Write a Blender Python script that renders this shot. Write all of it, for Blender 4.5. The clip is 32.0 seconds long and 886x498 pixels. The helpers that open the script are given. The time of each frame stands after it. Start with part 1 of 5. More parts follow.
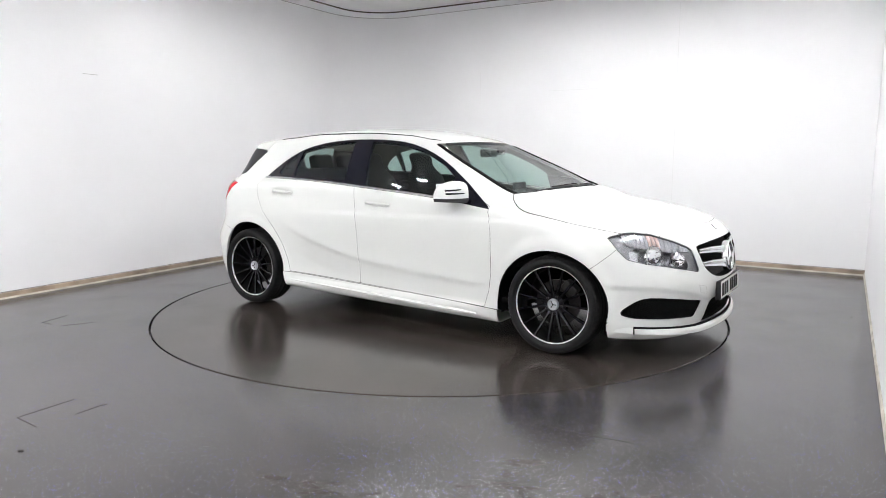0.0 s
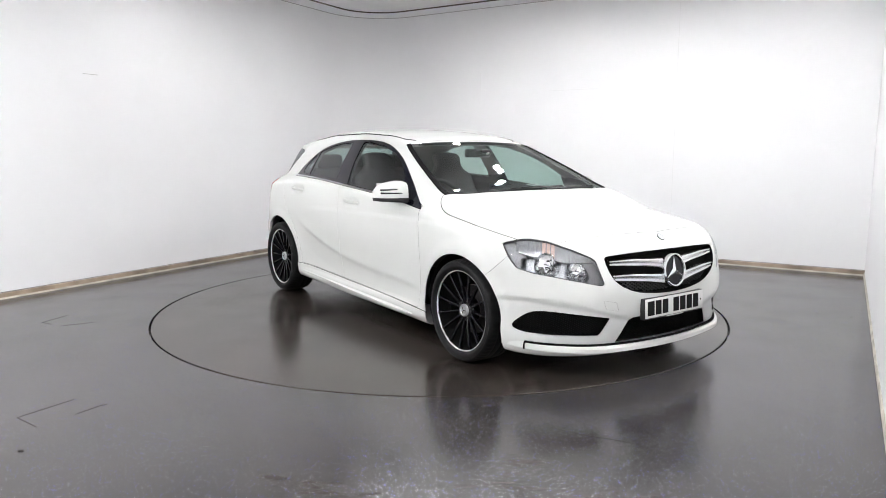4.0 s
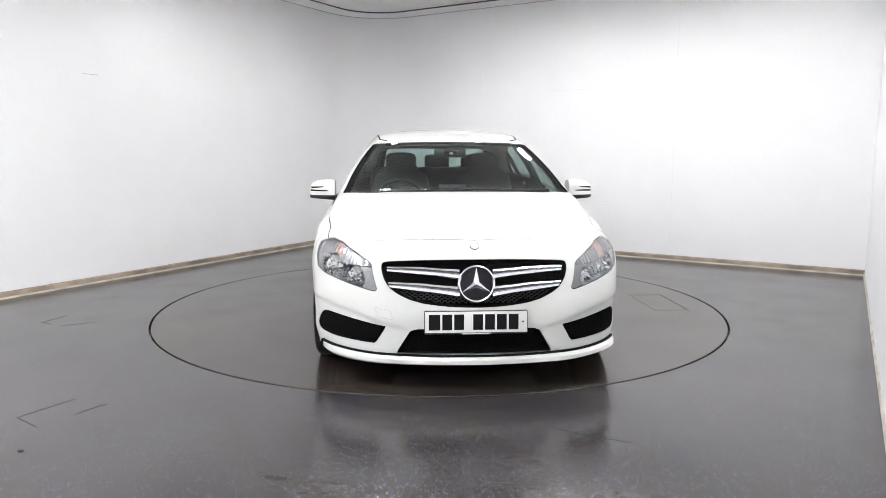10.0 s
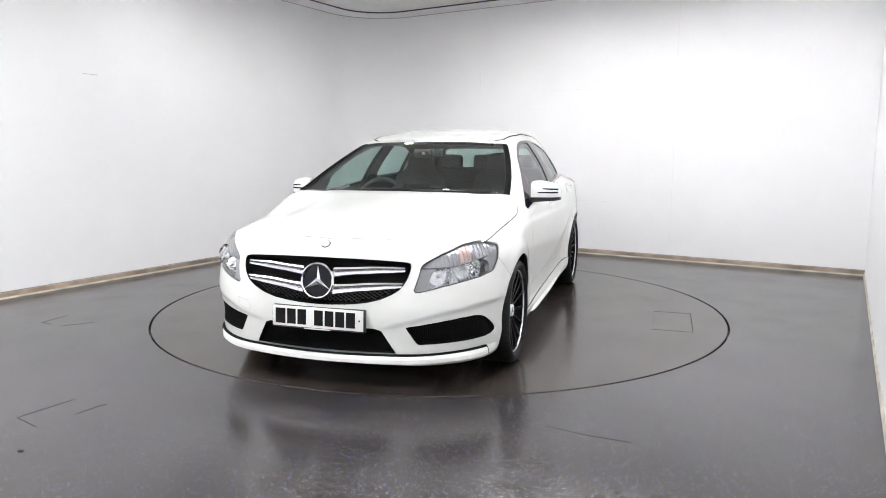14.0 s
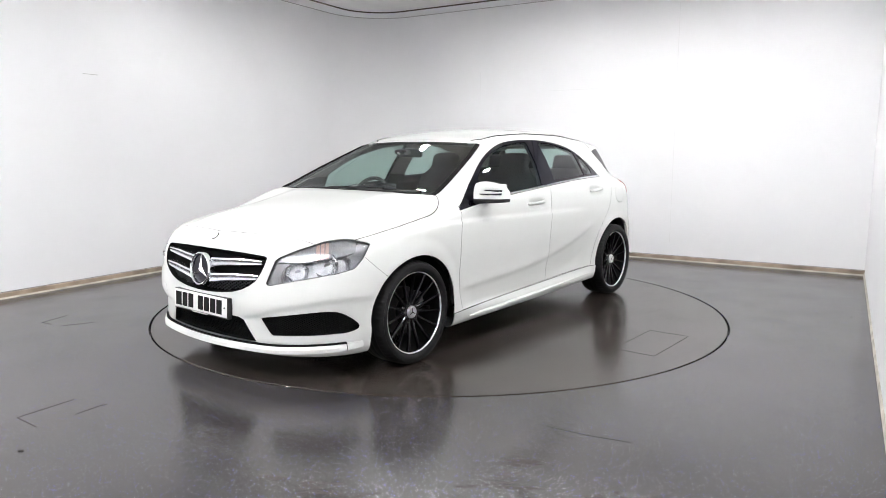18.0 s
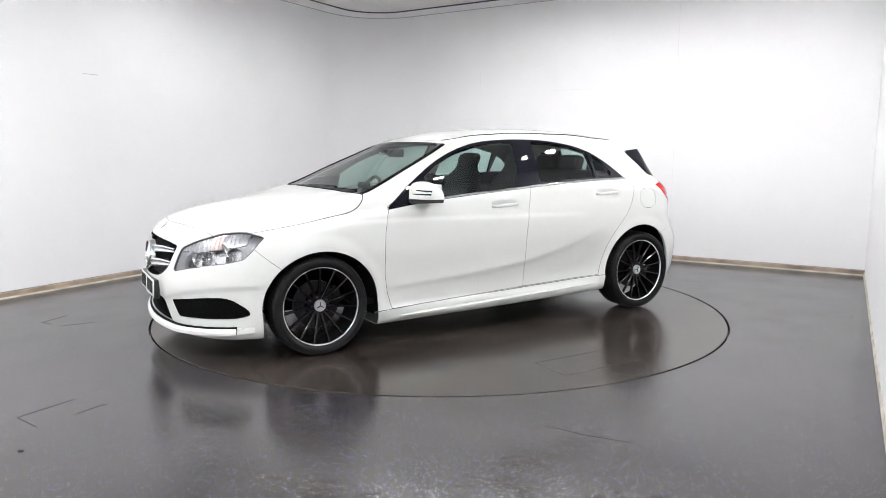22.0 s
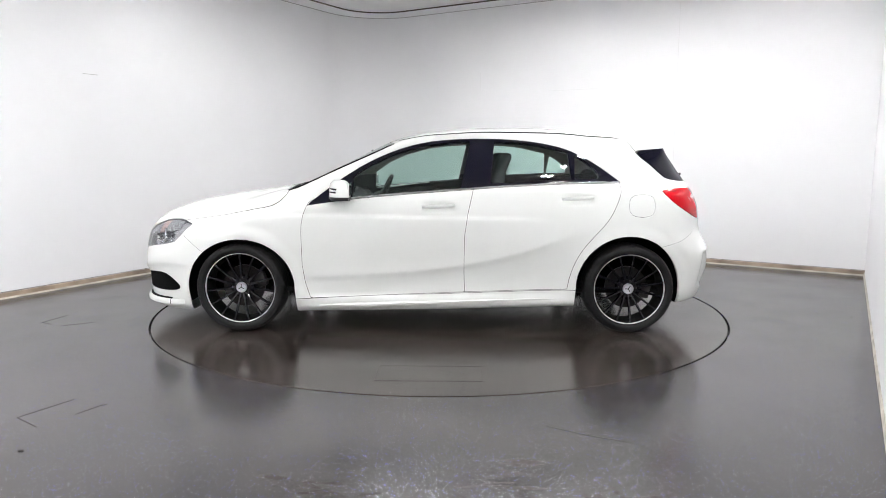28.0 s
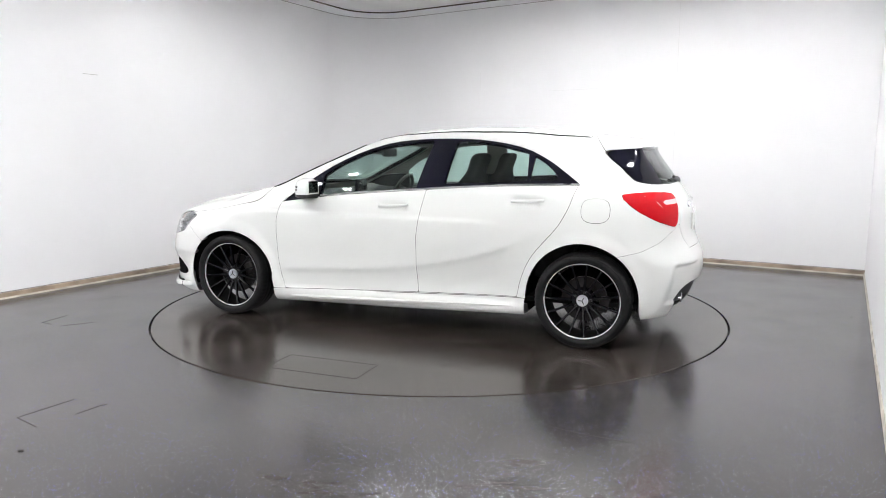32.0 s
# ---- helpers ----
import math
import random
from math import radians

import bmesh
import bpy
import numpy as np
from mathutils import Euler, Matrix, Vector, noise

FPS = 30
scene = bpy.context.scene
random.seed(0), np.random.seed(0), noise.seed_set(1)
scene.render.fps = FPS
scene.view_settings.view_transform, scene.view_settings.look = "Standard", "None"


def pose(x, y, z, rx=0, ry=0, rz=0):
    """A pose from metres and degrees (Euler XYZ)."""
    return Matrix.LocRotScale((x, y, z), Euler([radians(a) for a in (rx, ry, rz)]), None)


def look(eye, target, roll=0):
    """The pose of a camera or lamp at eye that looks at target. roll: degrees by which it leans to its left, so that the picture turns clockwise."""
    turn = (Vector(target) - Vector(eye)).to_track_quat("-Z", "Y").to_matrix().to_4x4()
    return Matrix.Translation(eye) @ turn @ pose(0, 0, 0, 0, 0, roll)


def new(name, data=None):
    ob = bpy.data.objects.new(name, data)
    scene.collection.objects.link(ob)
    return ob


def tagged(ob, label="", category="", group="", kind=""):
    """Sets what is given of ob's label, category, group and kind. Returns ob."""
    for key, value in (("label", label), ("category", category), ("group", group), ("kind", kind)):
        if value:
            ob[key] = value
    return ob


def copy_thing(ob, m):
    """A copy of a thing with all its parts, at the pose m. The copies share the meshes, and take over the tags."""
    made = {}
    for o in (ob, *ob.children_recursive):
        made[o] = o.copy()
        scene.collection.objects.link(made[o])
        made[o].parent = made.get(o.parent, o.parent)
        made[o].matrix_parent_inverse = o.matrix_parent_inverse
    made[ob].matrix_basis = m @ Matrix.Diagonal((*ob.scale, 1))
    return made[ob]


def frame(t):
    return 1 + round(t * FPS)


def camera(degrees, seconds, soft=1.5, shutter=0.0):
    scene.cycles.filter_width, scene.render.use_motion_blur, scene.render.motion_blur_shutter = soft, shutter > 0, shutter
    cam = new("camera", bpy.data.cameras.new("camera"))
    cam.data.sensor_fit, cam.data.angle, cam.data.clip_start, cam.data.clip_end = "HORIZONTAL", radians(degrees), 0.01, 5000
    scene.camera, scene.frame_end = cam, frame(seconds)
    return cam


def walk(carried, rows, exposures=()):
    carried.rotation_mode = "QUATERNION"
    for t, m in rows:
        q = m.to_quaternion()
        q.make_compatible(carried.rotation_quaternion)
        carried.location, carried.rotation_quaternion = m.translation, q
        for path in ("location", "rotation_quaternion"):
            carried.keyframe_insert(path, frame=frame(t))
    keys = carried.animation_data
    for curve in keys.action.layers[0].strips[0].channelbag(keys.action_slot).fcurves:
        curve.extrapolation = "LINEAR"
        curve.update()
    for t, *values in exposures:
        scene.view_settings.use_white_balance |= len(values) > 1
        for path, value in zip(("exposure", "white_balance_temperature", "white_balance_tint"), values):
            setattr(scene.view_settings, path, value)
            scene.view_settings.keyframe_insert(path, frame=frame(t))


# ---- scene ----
# one fixed camera beside the side wall; the car turns on a flush turntable in front of it
cam = camera(64.36, 32.0, 0.9)
VIEW = look((0.0, -5.721, 1.2586), (0.0442, 4.1825, -0.1228), 0.117)
walk(cam, [(0.0, VIEW), (32.0, VIEW)])


def heading(t):
    """The turntable's angle in degrees at t seconds: nearly even, about 5.3 degrees a second."""
    u = (t - 16) / 16
    return -33.774 - 5.2801 * t + 0.844 * u * u + 0.586 * u ** 3


# ---- light ----
world = bpy.data.worlds.new("world")
world.use_nodes = True
world.node_tree.nodes["Background"].inputs[0].default_value = (0.9, 0.95, 1, 1)
world.node_tree.nodes["Background"].inputs[1].default_value = 0.0
scene.world = world
scene.view_settings.exposure = 0.0
PANEL_POWER = 306.0


# ---- materials ----
def shader(name, color=(0.8, 0.8, 0.8), rough=0.5, metal=0.0, coat=0.0, spec=0.5, vary=0.0, scale=6.0, bump=0.0, bump_scale=80.0, rough_vary=0.0):
    m = bpy.data.materials.new(name)
    m.use_nodes = True
    nt = m.node_tree
    b = nt.nodes["Principled BSDF"]
    b.inputs["Base Color"].default_value = (*color, 1)
    b.inputs["Roughness"].default_value = rough
    b.inputs["Metallic"].default_value = metal
    b.inputs["Coat Weight"].default_value = coat
    b.inputs["Coat Roughness"].default_value = 0.04
    b.inputs["Specular IOR Level"].default_value = spec
    co = nt.nodes.new("ShaderNodeTexCoord")
    if vary or rough_vary:
        n = nt.nodes.new("ShaderNodeTexNoise")
        n.inputs["Scale"].default_value, n.inputs["Detail"].default_value = scale, 6
        nt.links.new(co.outputs["Object"], n.inputs["Vector"])
        if vary:
            r = nt.nodes.new("ShaderNodeValToRGB")
            r.color_ramp.elements[0].position, r.color_ramp.elements[1].position = 0.3, 0.7
            r.color_ramp.elements[0].color = (*[c * (1 - vary) for c in color], 1)
            r.color_ramp.elements[1].color = (*[min(1, c * (1 + vary)) for c in color], 1)
            nt.links.new(n.outputs["Fac"], r.inputs["Fac"])
            nt.links.new(r.outputs["Color"], b.inputs["Base Color"])
        if rough_vary:
            q = nt.nodes.new("ShaderNodeMapRange")
            q.inputs["To Min"].default_value, q.inputs["To Max"].default_value = rough - rough_vary, rough + rough_vary
            nt.links.new(n.outputs["Fac"], q.inputs["Value"])
            nt.links.new(q.outputs["Result"], b.inputs["Roughness"])
    if bump:
        n2 = nt.nodes.new("ShaderNodeTexNoise")
        n2.inputs["Scale"].default_value, n2.inputs["Detail"].default_value = bump_scale, 4
        nt.links.new(co.outputs["Object"], n2.inputs["Vector"])
        bp = nt.nodes.new("ShaderNodeBump")
        bp.inputs["Strength"].default_value, bp.inputs["Distance"].default_value = bump, 0.002
        nt.links.new(n2.outputs["Fac"], bp.inputs["Height"])
        nt.links.new(bp.outputs["Normal"], b.inputs["Normal"])
    return m


def pane_shader(name, tint, gloss=0.5):
    """Thin tinted glass: clear straight through, with a mirror sheen."""
    m = bpy.data.materials.new(name)
    m.use_nodes = True
    nt = m.node_tree
    nt.nodes.remove(nt.nodes["Principled BSDF"])
    clear = nt.nodes.new("ShaderNodeBsdfTransparent")
    clear.inputs["Color"].default_value = (*tint, 1)
    shine = nt.nodes.new("ShaderNodeBsdfGlossy")
    shine.inputs["Roughness"].default_value = 0.025
    lw = nt.nodes.new("ShaderNodeLayerWeight")
    lw.inputs["Blend"].default_value = 0.5
    p5 = nt.nodes.new("ShaderNodeMath")
    p5.operation, p5.inputs[1].default_value = "POWER", 4.0
    nt.links.new(lw.outputs["Facing"], p5.inputs[0])
    fres = nt.nodes.new("ShaderNodeMapRange")
    fres.inputs["To Min"].default_value, fres.inputs["To Max"].default_value = 0.055, 0.85
    nt.links.new(p5.outputs[0], fres.inputs["Value"])
    mix = nt.nodes.new("ShaderNodeMixShader")
    nt.links.new(fres.outputs["Result"], mix.inputs["Fac"])
    nt.links.new(clear.outputs[0], mix.inputs[1])
    nt.links.new(shine.outputs[0], mix.inputs[2])
    nt.links.new(mix.outputs[0], nt.nodes["Material Output"].inputs["Surface"])
    return m


def lamp_shader(name, color, power):
    m = bpy.data.materials.new(name)
    m.use_nodes = True
    b = m.node_tree.nodes["Principled BSDF"]
    b.inputs["Base Color"].default_value = (0.9, 0.9, 0.9, 1)
    b.inputs["Emission Color"].default_value = (*color, 1)
    b.inputs["Emission Strength"].default_value = power
    return m


def floor_shader(name, low, high, flecks, dust_amount):
    """Dark grey safety vinyl: soft sheen, scuffed patches, fine white and blue flecks. flecks: the share of cells left without one."""
    m = shader(name, (0.05, 0.05, 0.052), 0.3)
    nt = m.node_tree
    b = nt.nodes["Principled BSDF"]
    co = nt.nodes.new("ShaderNodeTexCoord")
    big = nt.nodes.new("ShaderNodeTexNoise")
    big.inputs["Scale"].default_value, big.inputs["Detail"].default_value, big.inputs["Roughness"].default_value = 1.3, 8, 0.65
    nt.links.new(co.outputs["Object"], big.inputs["Vector"])
    tone = nt.nodes.new("ShaderNodeValToRGB")
    tone.color_ramp.elements[0].position, tone.color_ramp.elements[1].position = 0.35, 0.68
    tone.color_ramp.elements[0].color, tone.color_ramp.elements[1].color = (*low, 1), (*high, 1)
    nt.links.new(big.outputs["Fac"], tone.inputs["Fac"])
    vor = nt.nodes.new("ShaderNodeTexVoronoi")
    vor.inputs["Scale"].default_value = 98
    nt.links.new(co.outputs["Object"], vor.inputs["Vector"])
    near = nt.nodes.new("ShaderNodeMath")
    near.operation, near.inputs[1].default_value = "LESS_THAN", 0.185
    nt.links.new(vor.outputs["Distance"], near.inputs[0])
    sep = nt.nodes.new("ShaderNodeSeparateColor")
    nt.links.new(vor.outputs["Color"], sep.inputs[0])
    pick = nt.nodes.new("ShaderNodeMath")
    pick.operation, pick.inputs[1].default_value = "GREATER_THAN", flecks
    nt.links.new(sep.outputs[0], pick.inputs[0])
    both = nt.nodes.new("ShaderNodeMath")
    both.operation = "MULTIPLY"
    nt.links.new(near.outputs[0], both.inputs[0])
    nt.links.new(pick.outputs[0], both.inputs[1])
    hue = nt.nodes.new("ShaderNodeValToRGB")
    hue.color_ramp.interpolation = "CONSTANT"
    hue.color_ramp.elements[0].color, hue.color_ramp.elements[1].color = (0.58, 0.58, 0.68, 1), (0.20, 0.21, 0.78, 1)
    hue.color_ramp.elements[1].position = 0.6
    nt.links.new(sep.outputs[1], hue.inputs["Fac"])
    mix = nt.nodes.new("ShaderNodeMix")
    mix.data_type = "RGBA"
    nt.links.new(both.outputs[0], mix.inputs[0])
    nt.links.new(tone.outputs["Color"], mix.inputs[6])
    nt.links.new(hue.outputs["Color"], mix.inputs[7])
    stretch = nt.nodes.new("ShaderNodeMapping")
    stretch.inputs["Scale"].default_value, stretch.inputs["Rotation"].default_value = (1.1, 6.0, 1.0), (0, 0, 0.35)
    nt.links.new(co.outputs["Object"], stretch.inputs["Vector"])
    dust = nt.nodes.new("ShaderNodeTexNoise")
    dust.inputs["Scale"].default_value, dust.inputs["Detail"].default_value, dust.inputs["Roughness"].default_value = 1.6, 9, 0.7
    nt.links.new(stretch.outputs[0], dust.inputs["Vector"])
    dusty = nt.nodes.new("ShaderNodeMapRange")
    dusty.inputs["From Min"].default_value, dusty.inputs["From Max"].default_value, dusty.inputs["To Max"].default_value = 0.54, 0.80, dust_amount
    nt.links.new(dust.outputs["Fac"], dusty.inputs["Value"])
    film_mix = nt.nodes.new("ShaderNodeMix")
    film_mix.data_type = "RGBA"
    film_mix.inputs[7].default_value = (0.135, 0.120, 0.106, 1)
    nt.links.new(dusty.outputs["Result"], film_mix.inputs[0])
    nt.links.new(mix.outputs[2], film_mix.inputs[6])
    nt.links.new(film_mix.outputs[2], b.inputs["Base Color"])
    smear = nt.nodes.new("ShaderNodeTexNoise")
    smear.inputs["Scale"].default_value, smear.inputs["Detail"].default_value = 2.2, 7
    nt.links.new(co.outputs["Object"], smear.inputs["Vector"])
    rough = nt.nodes.new("ShaderNodeMapRange")
    rough.inputs["From Min"].default_value, rough.inputs["From Max"].default_value = 0.3, 0.7
    rough.inputs["To Min"].default_value, rough.inputs["To Max"].default_value = 0.15, 0.235
    nt.links.new(smear.outputs["Fac"], rough.inputs["Value"])
    nt.links.new(rough.outputs["Result"], b.inputs["Roughness"])
    grain = nt.nodes.new("ShaderNodeTexNoise")
    grain.inputs["Scale"].default_value, grain.inputs["Detail"].default_value = 240, 3
    nt.links.new(co.outputs["Object"], grain.inputs["Vector"])
    bp = nt.nodes.new("ShaderNodeBump")
    bp.inputs["Strength"].default_value, bp.inputs["Distance"].default_value = 0.12, 0.001
    nt.links.new(grain.outputs["Fac"], bp.inputs["Height"])
    nt.links.new(bp.outputs["Normal"], b.inputs["Normal"])
    return m


FLOOR = floor_shader("floor_vinyl", (0.021, 0.0190, 0.0190), (0.053, 0.0475, 0.0465), 0.38, 0.26)
DECK = floor_shader("worn_deck_vinyl", (0.016, 0.0125, 0.0110), (0.056, 0.0455, 0.0400), 0.985, 0.62)
WALL = shader("white_wall_paint", (0.84, 0.84, 0.85), 0.55, vary=0.02, scale=1.2, bump=0.25, bump_scale=60)
CEILING = shader("ceiling_paint", (0.80, 0.79, 0.78), 0.7, vary=0.06, scale=2.0)
SKIRT_WOOD = shader("skirting_wood", (0.30, 0.235, 0.175), 0.5, vary=0.45, scale=4, bump=0.3)
SKIRT_BEAD = shader("skirting_bead", (0.50, 0.46, 0.39), 0.5, vary=0.35, scale=5)
DARK_LINE = shader("dark_joint", (0.10, 0.075, 0.06), 0.7)
GREY_LINE = shader("grey_joint", (0.46, 0.45, 0.44), 0.7)
SEAM = shader("seam_grey", (0.76, 0.76, 0.76), 0.6)
SOIL = shader("dark_grime", (0.025, 0.022, 0.02), 0.7)
LED = lamp_shader("led_diffuser", (0.992, 0.99, 1.0), PANEL_POWER)
WHITE_METAL = shader("white_metal", (0.75, 0.75, 0.75), 0.4)
PAINT = shader("white_car_paint", (0.730, 0.740, 0.718), 0.4, coat=0.7, spec=0.1, vary=0.01, scale=3)
GLOSS_BLACK = shader("gloss_black", (0.004, 0.004, 0.010), 0.05, spec=0.30)
PLASTIC = shader("black_plastic", (0.014, 0.014, 0.015), 0.45, bump=0.15, bump_scale=300)
MATT_BLACK = shader("matt_black", (0.006, 0.006, 0.006), 0.8, spec=0.08)
RUBBER = shader("tyre_rubber", (0.007, 0.007, 0.0075), 0.6, spec=0.25, vary=0.2, scale=30, bump=0.2, bump_scale=200)
CHROME = shader("chrome", (0.78, 0.79, 0.80), 0.09, 1.0)
SILVER = shader("satin_silver", (0.74, 0.75, 0.77), 0.32, 1.0)
ALLOY = shader("gloss_black_alloy", (0.004, 0.004, 0.006), 0.09, coat=0.2, spec=0.28)
MACHINED = shader("machined_alloy", (0.90, 0.90, 0.90), 0.35, 0.8)
# far darker than bare steel: the shade inside the wheel is in this colour
DISC = shader("brake_disc_steel", (0.035, 0.033, 0.033), 0.5, 1.0, vary=0.2, scale=40)
CAST = shader("cast_iron", (0.03, 0.028, 0.027), 0.6, 0.4)
GLASS = pane_shader("tinted_window_glass", (0.67, 0.81, 0.765))
DARK_GLASS = pane_shader("rear_glass", (0.55, 0.65, 0.62))
LENS = pane_shader("clear_lens", (0.93, 0.94, 0.95))
REFLECTOR = shader("lamp_reflector", (0.85, 0.86, 0.87), 0.12, 1.0)
LAMP_GREY = shader("lamp_bezel_grey", (0.24, 0.242, 0.252), 0.32, 0.3, vary=0.12, scale=25)
LAMP_DARK = shader("lamp_rim_grey", (0.07, 0.07, 0.073), 0.4)
AMBER = shader("amber_plastic", (0.50, 0.36, 0.32), 0.25, 0.2, vary=0.25, scale=60, bump=0.4, bump_scale=150)
RED = shader("red_lamp_plastic", (0.48, 0.002, 0.007), 0.14, spec=0.16)
RED_CLEAR = shader("pale_lamp_plastic", (0.75, 0.55, 0.55), 0.15, coat=1.0)
PLATE = shader("white_plate", (0.74, 0.74, 0.72), 0.3)
INK = shader("black_ink", (0.009, 0.009, 0.009), 0.6, spec=0.1)
CLOTH = shader("dark_upholstery", (0.022, 0.022, 0.024), 0.8, vary=0.2, scale=40)
DASH = shader("dash_plastic", (0.030, 0.030, 0.032), 0.6, vary=0.15, scale=8)
LINER = shader("grey_headliner", (0.22, 0.21, 0.20), 0.9)
MIRROR = shader("mirror_silver", (0.85, 0.86, 0.87), 0.02, 1.0)
SLAT = shader("grille_silver", (0.82, 0.83, 0.85), 0.24, 1.0)
LAMP_CHROME = shader("faceted_reflector", (0.80, 0.81, 0.83), 0.25, 0.9, vary=0.12, scale=30, bump=0.35, bump_scale=60)
RIB_CLEAR = shader("clear_moulded_rib", (0.47, 0.47, 0.49), 0.22, 0.6, vary=0.35, scale=70)
RIBBED = shader("ribbed_clear_plastic", (0.42, 0.42, 0.44), 0.24, 0.6, vary=0.3, scale=40, bump=0.6, bump_scale=120)


# ---- mesh helpers ----
def part(name, bm, material, parent=None, label="", smooth=0.6):
    """Links a bmesh as one mesh object under a thing or a part. smooth: the angle above which edges stay sharp."""
    me = bpy.data.meshes.new(name)
    bmesh.ops.recalc_face_normals(bm, faces=bm.faces)
    for f in bm.faces:
        f.smooth = smooth > 0
    if smooth > 0:
        for e in bm.edges:
            if len(e.link_faces) == 2 and e.calc_face_angle(0) > smooth:
                e.smooth = False
    bm.to_mesh(me)
    bm.free()
    me.materials.append(material)
    ob = new(name, me)
    if parent:
        ob.parent = parent
    return tagged(ob, label)


def box(bm, x0, x1, y0, y1, z0, z1, m=None):
    vs = [bm.verts.new((x, y, z)) for x in (x0, x1) for y in (y0, y1) for z in (z0, z1)]
    for q in ((0, 1, 3, 2), (4, 6, 7, 5), (0, 4, 5, 1), (2, 3, 7, 6), (0, 2, 6, 4), (1, 5, 7, 3)):
        bm.faces.new([vs[i] for i in q])
    if m:
        bmesh.ops.transform(bm, matrix=m, verts=vs)
    return vs


def soft_box(x0, x1, y0, y1, z0, z1, r, segments=3, m=None):
    bm = bmesh.new()
    box(bm, x0, x1, y0, y1, z0, z1, m)
    bmesh.ops.bevel(bm, geom=bm.edges[:] + bm.verts[:], offset=r, segments=segments, profile=0.5, affect="EDGES", clamp_overlap=True)
    return bm


def lathe(profile, n=96, closed=False):
    """Turns (radius, height) pairs about the y axis."""
    bm = bmesh.new()
    rings = []
    for r, h in profile:
        rings.append([bm.verts.new((r * math.cos(2 * math.pi * i / n), h, r * math.sin(2 * math.pi * i / n))) for i in range(n)])
    pairs = list(zip(rings, rings[1:])) + ([(rings[-1], rings[0])] if closed else [])
    for a, b in pairs:
        for i in range(n):
            j = (i + 1) % n
            bm.faces.new((a[i], a[j], b[j], b[i]))
    return bm


def tube(bm, points, radius, n=10, flat=1.0):
    """A round bar along points."""
    pts = [Vector(p) for p in points]
    rings = []
    for i, p in enumerate(pts):
        d = (pts[min(i + 1, len(pts) - 1)] - pts[max(i - 1, 0)]).normalized()
        side = d.cross(Vector((0, 0, 1)))
        side = side.normalized() if side.length > 1e-4 else Vector((0, 1, 0))
        up = side.cross(d).normalized()
        rr = radius[i] if isinstance(radius, (list, tuple)) else radius
        rings.append([bm.verts.new(p + side * rr * math.cos(2 * math.pi * k / n) + up * rr * flat * math.sin(2 * math.pi * k / n)) for k in range(n)])
    for a, b in zip(rings, rings[1:]):
        for k in range(n):
            bm.faces.new((a[k], a[(k + 1) % n], b[(k + 1) % n], b[k]))
    bm.faces.new(rings[0])
    bm.faces.new(rings[-1])
    return bm


# ---- room ----
CORNER_BACK = Vector((-1.09, 4.756))
CORNER_RIGHT = Vector((4.342, 1.353))
ALONG = Vector((-0.498, -0.867))
DEPTH, HEIGHT = 9.6, 3.105
SOFFIT = HEIGHT + 0.024
CORNER_LEFT_END = CORNER_BACK + ALONG * DEPTH
CORNER_RIGHT_END = CORNER_RIGHT + ALONG * DEPTH
ROUND = 0.8


def footprint(inset):
    """The room's outline from the left wall's far end, round the curved corner, along the back and the right wall."""
    across = (CORNER_RIGHT - CORNER_BACK).normalized()
    inner = CORNER_BACK + ALONG * inset + across * inset
    r = ROUND - inset
    a, b = inner + ALONG * r, inner + across * r
    c = inner + (ALONG + across) * r
    pts = [CORNER_LEFT_END + across * inset]
    n = 20
    for i in range(n + 1):
        u = i / n * math.pi / 2
        pts.append(c - across * r * math.cos(u) - ALONG * r * math.sin(u))
    pts.append(CORNER_RIGHT + ALONG * inset - across * inset)
    pts.append(CORNER_RIGHT_END - across * inset)
    return pts


def band(profile, i0=0, i1=None):
    """Sweeps a closed (inset, height) profile along the room's outline between two of its points."""
    bm = bmesh.new()
    cols = [[bm.verts.new((p.x, p.y, z)) for p in footprint(d)[i0:i1]] for d, z in profile]
    for a, b in zip(cols, cols[1:] + cols[:1]):
        for j in range(len(a) - 1):
            bm.faces.new((a[j], a[j + 1], b[j + 1], b[j]))
    bm.faces.new([c[0] for c in cols])
    bm.faces.new([c[-1] for c in cols])
    return bm


